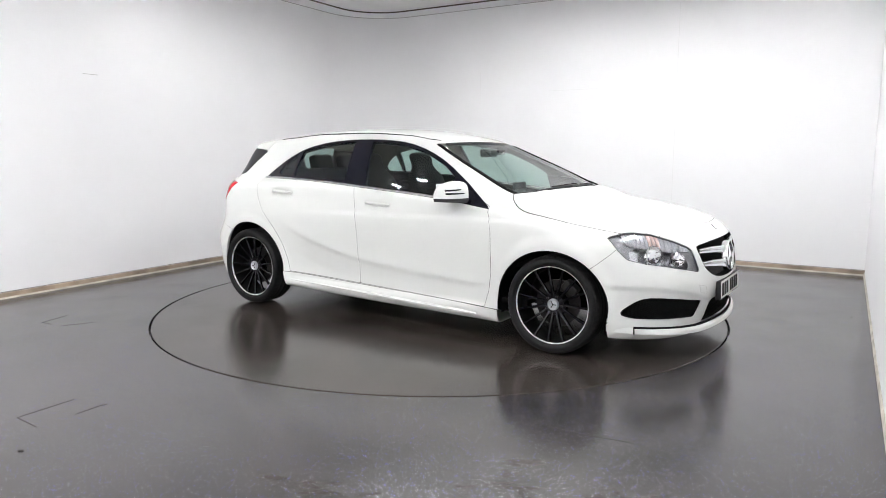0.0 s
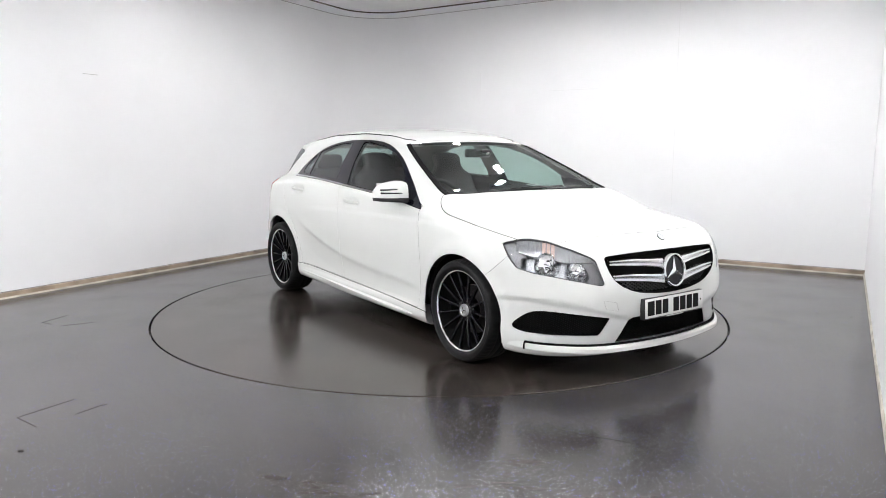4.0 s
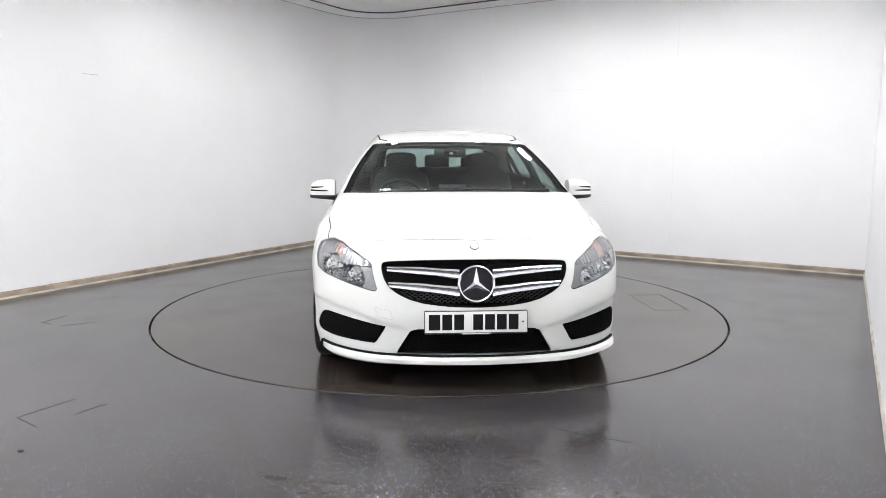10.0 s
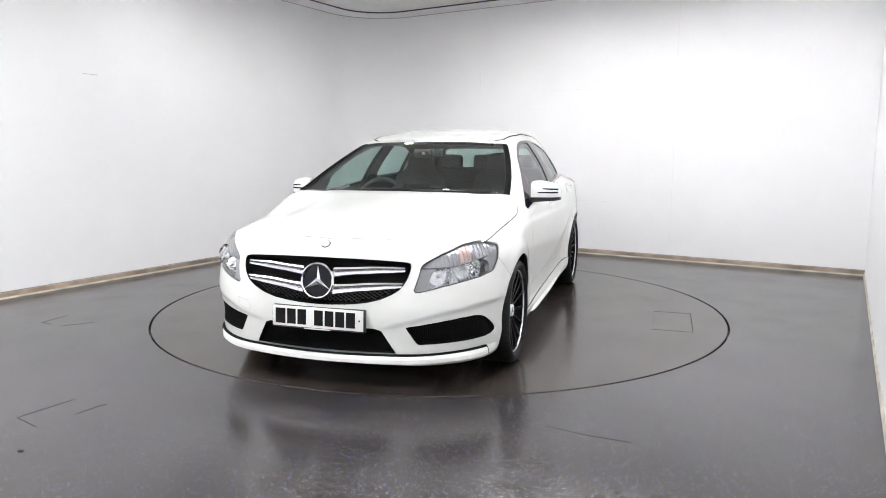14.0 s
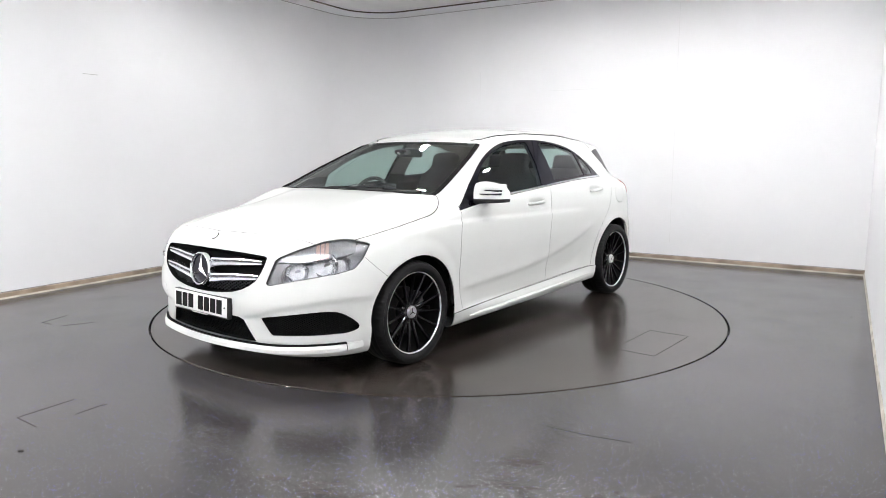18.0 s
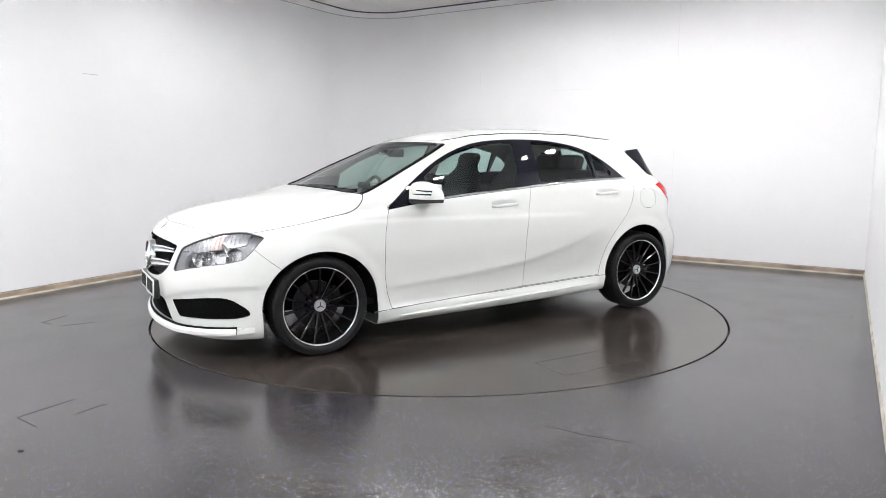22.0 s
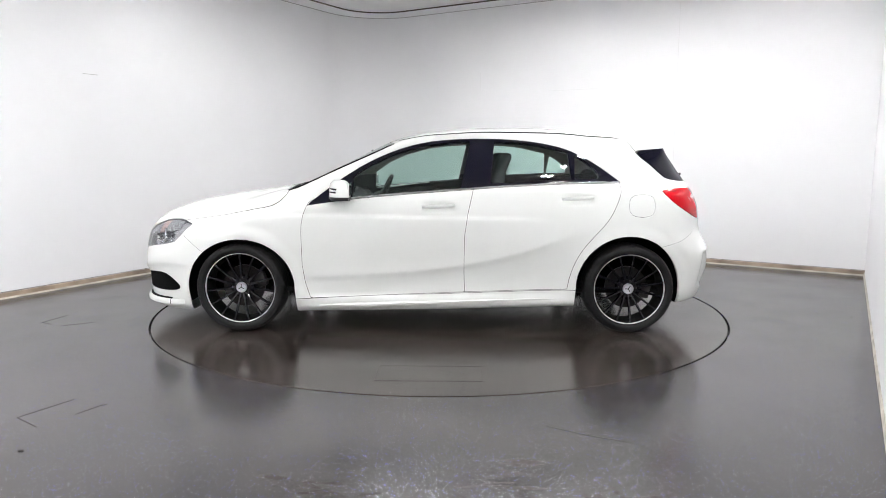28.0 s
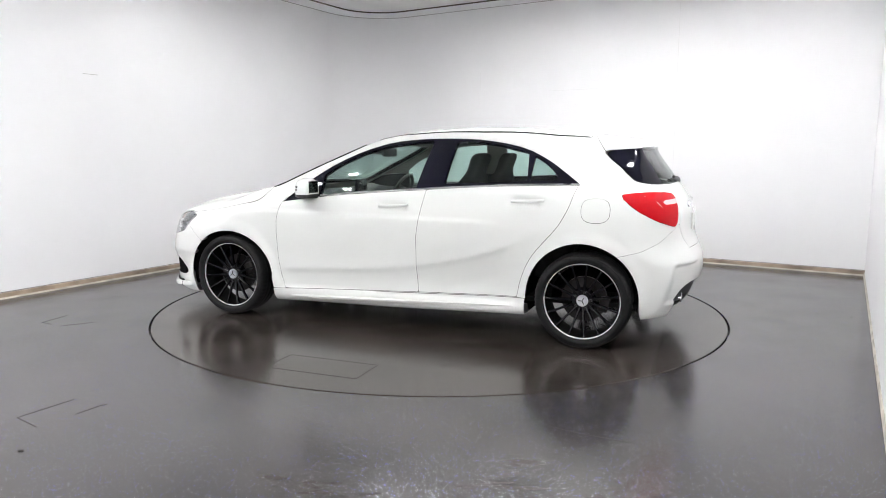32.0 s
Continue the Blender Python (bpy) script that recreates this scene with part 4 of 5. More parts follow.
    # black liners in the arches
    for ax, ra, rb in ((1.343, 0.380, 0.348), (-1.340, 0.368, 0.376)):
        for s in (1, -1):
            bm = bmesh.new()
            rows = []
            for y in (0.45, 0.83 if ax > 0 else 0.79):
                rows.append([bm.verts.new((ax + ra * math.cos(a), s * y, 0.31 + rb * math.sin(a))) for a in np.linspace(-0.3, math.pi + 0.3, 40)])
            for i in range(39):
                bm.faces.new((rows[0][i], rows[0][i + 1], rows[1][i + 1], rows[1][i]))
            bm.faces.new(rows[0])
            part("arch_liner", bm, MATT_BLACK, car, "black felt wheel arch liner")


# ---- fittings on the skin ----
def one(eye, way, reach=2.4):
    w = np.array([way], float)
    w /= np.linalg.norm(w)
    return cast(np.array([eye], float), w, 0.0, reach)[0]


NOSE_Y, NOSE_Z = np.linspace(0, 0.86, 87), np.linspace(0.18, 0.74, 57)
_gy, _gz = np.meshgrid(NOSE_Y, NOSE_Z, indexing="ij")
_eyes = np.stack([np.full(_gy.size, 1.0), _gy.ravel(), _gz.ravel()], 1)
NOSE_X = cast(_eyes, np.tile((1.0, 0.0, 0.0), (_gy.size, 1)), 0.0, 1.6)[:, 0].reshape(_gy.shape)


def nose_at(y, z):
    """How far forward the skin lies at (y, z)."""
    u, w = min(max(abs(y) / 0.01, 0), 85.999), min(max((z - 0.18) / 0.01, 0), 55.999)
    i, j = int(u), int(w)
    u, w = u - i, w - j
    return float((NOSE_X[i, j] * (1 - u) + NOSE_X[i + 1, j] * u) * (1 - w) + (NOSE_X[i, j + 1] * (1 - u) + NOSE_X[i + 1, j + 1] * u) * w)


def flank_at(x, z):
    return float(one((x, 0, z), (0, 1, 0))[1])


def top_at(x, y):
    return float(one((x, y, 0.6), (0, 0, 1))[2])


def tail_at(y, z):
    return float(one((-1.2, y, z), (-1, 0, 0))[0])


def ring_at(angle, z, out=0.0):
    """A point on the skin at height z, by its angle from straight ahead seen from above, pushed outwards."""
    p = one((1.25, 0, z), (math.cos(angle), math.sin(angle), 0))
    n = normals(p[None])[0]
    n[2] = 0
    return p + n / np.linalg.norm(n) * out


def ribbon(sections):
    """A closed solid through sections, each a list of points of equal count."""
    bm = bmesh.new()
    rings = [[bm.verts.new(tuple(p)) for p in sec] for sec in sections]
    n = len(rings[0])
    for a, b in zip(rings, rings[1:]):
        for k in range(n):
            bm.faces.new((a[k], a[(k + 1) % n], b[(k + 1) % n], b[k]))
    bm.faces.new(rings[0])
    bm.faces.new(rings[-1])
    return bm


def lattice(points, at, cell, bar, back, flat=1.0):
    """A diamond mesh of thin bars inside a (y, z) outline, laid behind the skin by back. at: the surface's x for (y, z)."""
    bm = bmesh.new()
    ys, zs = [p[0] for p in points], [p[1] for p in points]
    y0, y1, z0, z1 = min(ys), max(ys), min(zs), max(zs)
    step = cell * 0.5
    for sign in (1, -1):
        c = y0 - (z1 - z0) * 2
        while c < y1 + (z1 - z0) * 2:
            run = []
            n = int((z1 - z0) / step) + 2
            for i in range(n):
                z = z0 + i * step
                y = c + sign * (z - z0) * 1.7
                run.append((y, z))
            U, W = np.array([r[0] for r in run]), np.array([r[1] for r in run])
            ok = inside(points, U, W) < 0
            seg = []
            for r, good in list(zip(run, ok)) + [((0, 0), False)]:
                if good:
                    seg.append((at(*r) - back, r[0], r[1]))
                elif len(seg) > 1:
                    for a, b in zip(seg, seg[1:]):
                        d = Vector(b) - Vector(a)
                        side = d.cross(Vector((1, 0, 0))).normalized() * bar
                        v = [bm.verts.new(Vector(a) + side), bm.verts.new(Vector(a) - side), bm.verts.new(Vector(b) - side), bm.verts.new(Vector(b) + side)]
                        w = [bm.verts.new(q.co - Vector((0.008, 0, 0))) for q in v]
                        bm.faces.new(v)
                        for i in range(0, 4, 2):
                            bm.faces.new((v[i + 1], v[(i + 2) % 4], w[(i + 2) % 4], w[i + 1]))
                    seg = []
                else:
                    seg = []
            c += cell
    return bm


def mirrored(bm):
    b2 = bm.copy()
    bmesh.ops.scale(b2, vec=(1, -1, 1), verts=b2.verts[:])
    return b2


def pair(name, bm, material, parent, label="", smooth=0.6):
    """The same part on the car's left and right."""
    b2 = mirrored(bm)
    return part(name, bm, material, parent, label, smooth), part(name, b2, material, parent, label, smooth)


def build_front(car, pieces):
    # head lamps
    lamp = pieces["lamp"]
    dice = random.Random(5)
    u = (lamp[0][:, 1] - lamp[0][:, 0]) / math.sqrt(2)
    edge = inside(HEAD_LAMP, u, lamp[0][:, 2])
    ridge = lamp[0][:, 2] - (0.667 + 0.16 * np.maximum(0, u + 0.95))
    window = inside([(-0.705, 0.698), (-0.698, 0.640), (-0.735, 0.596), (-0.80, 0.588), (-1.0, 0.567), (-1.085, 0.562), (-1.075, 0.610), (-1.045, 0.656), (-0.95, 0.660), (-0.85, 0.676)], u, lamp[0][:, 2], 1)
    for m in (False, True):
        unit = panel("headlamp", *lamp, LENS, car, "clear lens over chrome reflectors in a grey housing", mirror=m, flange=0, lift=0.001)
        unit.visible_shadow = False
        panel("lamp_housing", *lamp, LAMP_CHROME, unit, "bright faceted lamp housing", mirror=m, lift=-0.078, flange=-0.075)
        panel("lamp_rim", *clip(*lamp, -edge - 0.0028), LAMP_DARK, unit, "dark grey rubber rim", mirror=m, lift=-0.003, flange=0.01)
        strip = clip(lamp[0], lamp[1], np.maximum.reduce([-ridge, edge + 0.0025, u + 0.675]))
        panel("indicator_strip", *strip, RIBBED, unit, "ribbed clear indicator strip", mirror=m, lift=-0.014, flange=0.03)
        bezel = clip(lamp[0], lamp[1], np.maximum.reduce([np.where(u > -0.675, edge, ridge + 0.004), edge + 0.0025, -window]))
        panel("lamp_bezel", *bezel, LAMP_GREY, unit, "dark grey bezel round the reflectors", mirror=m, lift=-0.018, flange=0.03)
        s = -1 if m else 1
        for (x, y, z), r in (((1.915, 0.718, 0.642), 0.072), ((2.020, 0.602, 0.610), 0.062)):
            turn = Matrix.Translation((x, y * s, z)) @ Matrix.Rotation(radians(-72 * s), 4, "Z")
            prof = [(0.012, -0.058), (r * 0.42, -0.046), (r * 0.55, -0.044), (r * 0.80, -0.026), (r * 0.97, -0.004), (r, 0.000), (r + 0.003, -0.02)]
            bm = lathe(prof, 20)
            for v in bm.verts:
                v.co.y += dice.uniform(-0.005, 0.005)
                v.co.x *= dice.uniform(0.95, 1.04)
            bmesh.ops.transform(bm, matrix=turn, verts=bm.verts[:])
            part("reflector", bm, REFLECTOR, unit, "polished faceted reflector bowl", smooth=0)
            bm = lathe([(0.0, 0.000), (0.006, -0.003), (0.0075, -0.012), (0.007, -0.055)], 16)
            bmesh.ops.transform(bm, matrix=turn, verts=bm.verts[:])
            part("bulb", bm, SILVER, unit, "capped bulb")
        for k in range(17):
            u0 = -1.075 + 0.0245 * k
            glow = abs(u0 + 0.845) < 0.036
            half = 0.0095 if glow else 0.0060
            rib = clip(*strip, (strip[0][:, 1] - strip[0][:, 0]) / math.sqrt(2) - u0 - half)
            rib = clip(*rib, u0 - half - (rib[0][:, 1] - rib[0][:, 0]) / math.sqrt(2))
            if len(rib[1]):
                panel("amber_louvre" if glow else "lens_rib", *rib, AMBER if glow else RIB_CLEAR, unit, "amber indicator louvre" if glow else "moulded clear rib", mirror=m, lift=-0.0105, flange=0.006)
    # grille
    grille = panel("grille_opening", *pieces["grille"], MATT_BLACK, car, "black recessed radiator grille", both=True, lift=-0.05, flange=-0.05)
    for s in (1, -1):
        for yo, zo, yi, zi, h in ((0.452, 0.654, 0.085, 0.634, 0.0205), (0.445, 0.576, 0.085, 0.546, 0.0225)):
            secs = []
            for t in np.linspace(0, 1, 16):
                y, z = yo + (yi - yo) * t, zo + (zi - zo) * t + 0.004 * math.sin(t * math.pi)
                x = nose_at(y, z) - 0.012 + 0.012 * t
                hh = h * (0.62 + 0.38 * min(1, t * 2.2)) * (1 + 0.25 * max(0, t - 0.7) / 0.3)
                prof = ((-0.030, -0.9), (0.000, -1.0), (0.008, -0.7), (0.006, -0.12), (0.001, -0.02), (0.006, 0.10), (0.009, 0.65), (0.002, 1.0), (-0.030, 0.9))
                secs.append([(x + px, s * y, z + pz * hh) for px, pz in prof])
            part("grille_bar", ribbon(secs), SLAT, grille, "silver and chrome grille bar", smooth=0.5)
    low = [(0, 0.468), (0.15, 0.473), (0.307, 0.494), (0.41, 0.545), (0.40, 0.562), (0.06, 0.538), (0, 0.53)]
    bm = lattice(low, nose_at, 0.030, 0.0016, 0.030)
    b2 = mirrored(bm)
    part("grille_mesh", bm, PLASTIC, grille, "black diamond mesh", smooth=0)
    part("grille_mesh", b2, PLASTIC, grille, "black diamond mesh", smooth=0)
    # round emblem: plain ring and three arms
    ez, ex = 0.588, nose_at(0, 0.588) + 0.006
    tilt = Matrix.Translation((ex, 0, ez)) @ Matrix.Rotation(radians(-7), 4, "Y") @ Matrix.Rotation(radians(-90), 4, "Z")
    bm = lathe([(0.080, -0.02), (0.080, 0.004), (0.083, 0.010), (0.089, 0.013), (0.095, 0.008), (0.097, 0.0), (0.097, -0.03)], 64)
    bmesh.ops.transform(bm, matrix=tilt, verts=bm.verts[:])
    emblem = part("emblem", bm, CHROME, grille, "round chrome emblem ring")
    bm = lathe([(0.0, 0.0), (0.081, 0.0), (0.081, -0.01)], 48)
    bmesh.ops.transform(bm, matrix=tilt, verts=bm.verts[:])
    part("emblem_disc", bm, GLOSS_BLACK, grille, "gloss black emblem backing")
    bm = bmesh.new()
    for k in range(3):
        rot = tilt @ Matrix.Rotation(2 * math.pi * k / 3, 4, "Y")
        tip, l, r, c, back = [bm.verts.new(rot @ Vector(v)) for v in ((0, 0.004, 0.082), (-0.015, 0.003, 0.009), (0.015, 0.003, 0.009), (0, 0.014, 0.0), (0, 0.001, 0.0))]
        for f in ((tip, c, l), (tip, r, c), (l, c, back), (c, r, back), (tip, l, back), (tip, back, r)):
            bm.faces.new(f)
    part("emblem_arms", bm, CHROME, grille, "three plain chrome arms", smooth=0)
    # small round badge on the nose
    bz = top_at(2.101, 0)
    lean = normals(np.array([[2.101, 0.0, bz]]))[0]
    lean = math.atan2(lean[0], lean[2])
    bm = lathe([(0.0, 0.003), (0.0155, 0.003), (0.017, 0.005), (0.021, 0.005), (0.024, 0.0)], 32)
    bmesh.ops.transform(bm, matrix=Matrix.Translation((2.101, 0, bz + 0.0005)) @ Matrix.Rotation(lean, 4, "Y") @ Matrix.Rotation(radians(90), 4, "X"), verts=bm.verts[:])
    badge = part("nose_badge", bm, SILVER, car, "small round silver badge")
    bm = lathe([(0.0, 0.0036), (0.0125, 0.0036), (0.0125, 0.001)], 28)
    bmesh.ops.transform(bm, matrix=Matrix.Translation((2.101, 0, bz + 0.0005)) @ Matrix.Rotation(lean, 4, "Y") @ Matrix.Rotation(radians(90), 4, "X"), verts=bm.verts[:])
    part("badge_disc", bm, PLATE, badge, "pale enamel disc")
    bm = lathe([(0.0205, 0.0036), (0.0235, 0.003), (0.025, 0.0)], 32)
    bmesh.ops.transform(bm, matrix=Matrix.Translation((2.101, 0, bz + 0.0005)) @ Matrix.Rotation(lean, 4, "Y") @ Matrix.Rotation(radians(90), 4, "X"), verts=bm.verts[:])
    part("badge_rim", bm, INK, badge, "thin dark rim")
    # joint lines of the towing-eye cover in the bumper
    edge_pts = [(0.515, 0.463), (0.437, 0.447), (0.421, 0.400), (0.500, 0.414)]
    for k in range(4):
        (ya, za), (yb, zb) = edge_pts[k], edge_pts[(k + 1) % 4]
        bm = bmesh.new()
        tube(bm, [(nose_at(ya + (yb - ya) * t, za + (zb - za) * t) + 0.0002, -(ya + (yb - ya) * t), za + (zb - za) * t) for t in np.linspace(0.03, 0.97, 9)], 0.0009, 6)
        part("cover_joint", bm, GREY_LINE, car, "hairline joint of the towing-eye cover")
    # intakes
    air = panel("lower_intake", *pieces["low"], MATT_BLACK, car, "black lower air intake", both=True, lift=-0.06, flange=-0.058)
    mesh = lattice([(-0.39, 0.222), (0.39, 0.222), (0.325, 0.345), (-0.325, 0.345)], nose_at, 0.024, 0.0013, 0.030)
    part("intake_mesh", mesh, MATT_BLACK, air, "black diamond mesh", smooth=0)
    secs = []
    for y in np.linspace(-0.395, 0.395, 15):
        x = nose_at(y, 0.214) - 0.004
        secs.append([(x, y, 0.210), (x + 0.008, y, 0.211), (x + 0.008, y, 0.216), (x, y, 0.219)])
    part("intake_trim", ribbon(secs), SILVER, air, "thin silver strip along the lower intake")
    scoop = [panel("side_intake", *pieces["scoop"], MATT_BLACK, car, "black corner air intake", mirror=m, lift=-0.035, flange=-0.034) for m in (False, True)]
    bm = lattice(INTAKE_SIDE, nose_at, 0.019, 0.0013, 0.014)
    b2 = mirrored(bm)
    part("intake_mesh", bm, MATT_BLACK, scoop[0], "black diamond mesh", smooth=0)
    part("intake_mesh", b2, MATT_BLACK, scoop[1], "black diamond mesh", smooth=0)
    # splitter lip under the bumper, with a dark joint above it at both ends
    secs = []
    for a in np.linspace(-1.03, 1.03, 67):
        z = 0.180 + 0.018 * abs(a) ** 2
        fade = 0.10 + 0.85 * min(1, (1.03 - abs(a)) / 0.15)
        p, q = ring_at(a, 0.20, 0.040 * fade), ring_at(a, 0.20, -0.06)
        mid = ring_at(a, 0.20, 0.030 * fade)
        secs.append([(q[0], q[1], z - 0.016), (p[0], p[1], z - 0.012), (p[0], p[1], z + 0.008), (mid[0], mid[1], z + 0.022), (q[0], q[1], z + 0.030)])
    part("splitter", ribbon(secs), PAINT, car, "white front splitter lip", smooth=0.5)
    for s in (1, -1):
        secs = []
        for a in np.linspace(0.0, 0.93, 34):
            z = 0.207 + 0.018 * a * a
            p, q = ring_at(a, 0.215, 0.016), ring_at(a, 0.215, -0.02)
            secs.append([(q[0], s * q[1], z - 0.005), (p[0], s * p[1], z - 0.005), (p[0], s * p[1], z + 0.004), (q[0], s * q[1], z + 0.006)])
        part("splitter_joint", ribbon(secs), MATT_BLACK, car, "dark joint above the splitter")
    # slit that parts the lip from the bumper corner
    for s in (1, -1):
        secs = []
        for a in (0.9275, 0.9315):
            z = 0.180 + 0.018 * a * a
            p, q, mid = ring_at(a, 0.20, 0.0275), ring_at(a, 0.20, 0.0), ring_at(a, 0.20, 0.0208)
            secs.append([(q[0], s * q[1], z - 0.016), (p[0], s * p[1], z - 0.013), (p[0], s * p[1], z + 0.008), (mid[0], s * mid[1], z + 0.023), (q[0], s * q[1], z + 0.030)])
        part("splitter_slit", ribbon(secs), MATT_BLACK, car, "dark slit at the splitter's end", smooth=0)
    # number plate with plain bars
    px = nose_at(0, 0.395) + 0.013
    plate = new("number_plate")
    plate.parent = car
    plate.matrix_basis = Matrix.Translation((px, 0, 0.393)) @ Matrix.Rotation(radians(-3), 4, "Y")
    part("plate_frame", soft_box(-0.03, 0.004, -0.264, 0.264, -0.060, 0.0585, 0.005, 2), PLASTIC, plate, "black plate holder")
    part("plate_face", soft_box(0.002, 0.0065, -0.260, 0.260, -0.052, 0.056, 0.002, 2), PLATE, plate, "white reflective plate")
    y = 0.215
    for w in (0.050, 0.050, 0.050, 0.050, 0.0, 0.050, 0.050, 0.058):
        if w == 0:
            y -= 0.036
            continue
        bm = bmesh.new()
        box(bm, 0.0066, 0.0076, y - w, y, -0.038, 0.042)
        part("plate_bar", bm, INK, plate, smooth=0)
        y -= w + 0.0105
    for yy in (0.238, -0.238):
        bm = lathe([(0, 0.001), (0.005, 0.001), (0.005, 0)], 12)
        bmesh.ops.transform(bm, matrix=Matrix.Translation((0.0067, yy, 0.002)) @ Matrix.Rotation(radians(-90), 4, "Z"), verts=bm.verts[:])
        part("plate_screw", bm, INK, plate)
    bm = bmesh.new()
    box(bm, 0.0041, 0.0052, -0.075, 0.075, -0.0605, -0.0545)
    part("holder_bar", bm, PLATE, plate, "small white bar on the holder", smooth=0)
    # black rubber down both sides of the windscreen
    bm = bmesh.new()
    run = [(0.315, 0.572), (0.42, 0.610), (0.55, 0.649), (0.68, 0.681), (0.80, 0.708), (0.92, 0.730), (1.01, 0.745)]
    tube(bm, [(x, y, top_at(x, y) + 0.001) for x, y in run], [0.005, 0.0065, 0.007, 0.007, 0.007, 0.0065, 0.005], 8)
    pair("screen_trim", bm, MATT_BLACK, car, "black rubber trim beside the windscreen")
    # wipers
    for pts in (((1.055, -0.50, 0.0), (1.045, -0.20, 0.002), (1.03, 0.10, 0.004), (1.02, 0.30, 0.004)), ((1.055, 0.10, 0.0), (1.045, 0.32, 0.002), (1.02, 0.56, 0.004), (1.012, 0.62, 0.004))):
        bm = bmesh.new()
        run = [(x, y, top_at(x, y) + h) for x, y, h in pts]
        tube(bm, run, [0.006, 0.006, 0.005, 0.004], 8)
        arm = part("wiper", bm, PLASTIC, car, "black windscreen wiper")
        bm = bmesh.new()
        tube(bm, [(x - 0.014, y, top_at(x - 0.014, y) + 0.004) for x, y, h in pts[1:]], 0.005, 6)
        part("wiper_blade", bm, MATT_BLACK, arm)


def build_sides(car, pieces):
    for s, doors in ((1, (pieces["door_front"][0], pieces["door_rear"][0])), (-1, (pieces["door_front"][1], pieces["door_rear"][1]))):
        # door handles
        for door, x0, x1, z0, z1 in ((doors[0], 0.083, -0.141, 0.872, 0.884), (doors[1], -0.873, -1.092, 0.929, 0.941)):
            secs = []
            yb = max(flank_at(x0 + 0.03, z0), flank_at(x1 - 0.03, z1))
            for t in np.linspace(0, 1, 15):
                x, z = x0 + (x1 - x0) * t, z0 + (z1 - z0) * t
                arch = math.sin(math.pi * min(1, max(0, t))) ** 0.45
                y = yb + 0.024 * arch - 0.006
                hh = 0.0085 + 0.0045 * math.sin(math.pi * t)
                secs.append([(x, s * (y + dy), z + dz * hh) for dy, dz in ((-0.010, -0.8), (0.002, -1.0), (0.008, -0.45), (0.009, 0.3), (0.003, 1.0), (-0.010, 0.8))])
            part("door_handle", ribbon(secs), PAINT, door, "body-coloured bar handle", smooth=0.8)
        # wing mirror
        m = new("wing_mirror")
        m.parent = car
        m.matrix_basis = pose(0.024, -0.011 * s, 0)
        def shell(t):
            """The housing's section at t from its inner to its outer end: y, front, rear, base and crown."""
            y = 0.842 + 0.186 * t
            end = math.sqrt(max(0.0, 1 - t ** 9))
            front = 0.548 + (0.148 - 0.055 * t * t) * (0.35 + 0.65 * end)
            crown = 0.948 + (0.112 - 0.034 * t * t) * (0.45 + 0.55 * end) * (0.90 + 0.10 * min(1, t * 6))
            return y, front, 0.552 - 0.012 * t, 0.946, crown

        secs = []
        for t in (0, 0.03, 0.10, 0.25, 0.4, 0.55, 0.7, 0.8, 0.88, 0.94, 0.975, 0.995):
            y, front, rear, base, crown = shell(t)
            sec = []
            for i in range(25):
                a = math.pi * i / 24
                ca, sa = math.cos(a), math.sin(a)
                sec.append(((front + rear) / 2 + (front - rear) / 2 * np.sign(ca) * abs(ca) ** 0.55, s * y, base + (crown - base) * abs(sa) ** 0.62))
            secs.append(sec)
        part("housing", ribbon(secs), PAINT, m, "white mirror housing", smooth=0.9)
        secs = []
        for t in (-0.02, 0.05, 0.3, 0.6, 0.85, 0.95, 0.99):
            y, front, rear, base, crown = shell(max(0, t))
            y = 0.842 + 0.186 * t
            secs.append([(rear + 0.004, s * y, 0.910 + 0.014 * max(0, t)), (front - 0.014, s * y, 0.912 + 0.012 * max(0, t)), (front + 0.002, s * y, 0.932), (front + 0.002, s * y, 0.9455), (rear - 0.001, s * y, 0.9455)])
        part("mirror_base", ribbon(secs), PLASTIC, m, "black lower shell", smooth=0.5)
        bm = bmesh.new()
        tube(bm, [(0.66, s * 0.785, 0.922), (0.64, s * 0.82, 0.928), (0.625, s * 0.87, 0.934)], [0.040, 0.034, 0.028], 12, 0.45)
        part("mirror_stem", bm, PLASTIC, m, "black mirror foot")
        for z_in, z_out, t0 in ((1.004, 0.998, 0.42), (0.978, 0.978, 0.25)):
            sec2 = []
            for t in np.linspace(t0, 0.93, 9):
                y, front, rear, base, crown = shell(t)
                z = z_in + (z_out - z_in) * (t - t0) / (0.93 - t0)
                up = min(0.98, (z - base) / (crown - base)) ** (1 / 0.62)
                x = (front + rear) / 2 + (front - rear) / 2 * math.sqrt(1 - up * up) ** 0.55 + 0.0015
                tall = 0.003 + 0.003 * (t - t0) / (0.93 - t0)
                sec2.append([(x - 0.010, s * y, z - tall), (x, s * y, z - tall), (x, s * y, z + tall), (x - 0.010, s * y, z + tall)])
            part("mirror_indicator", ribbon(sec2), GLOSS_BLACK, m, "dark indicator slot")
        bm = soft_box(0.540, 0.546, 0.870, 0.998, 0.955, 1.040, 0.002, 1)
        bmesh.ops.scale(bm, vec=(1, s, 1), verts=bm.verts[:])
        part("mirror_glass", bm, MIRROR, m, "silvered mirror glass")
        # blade along the skirt
        secs = []
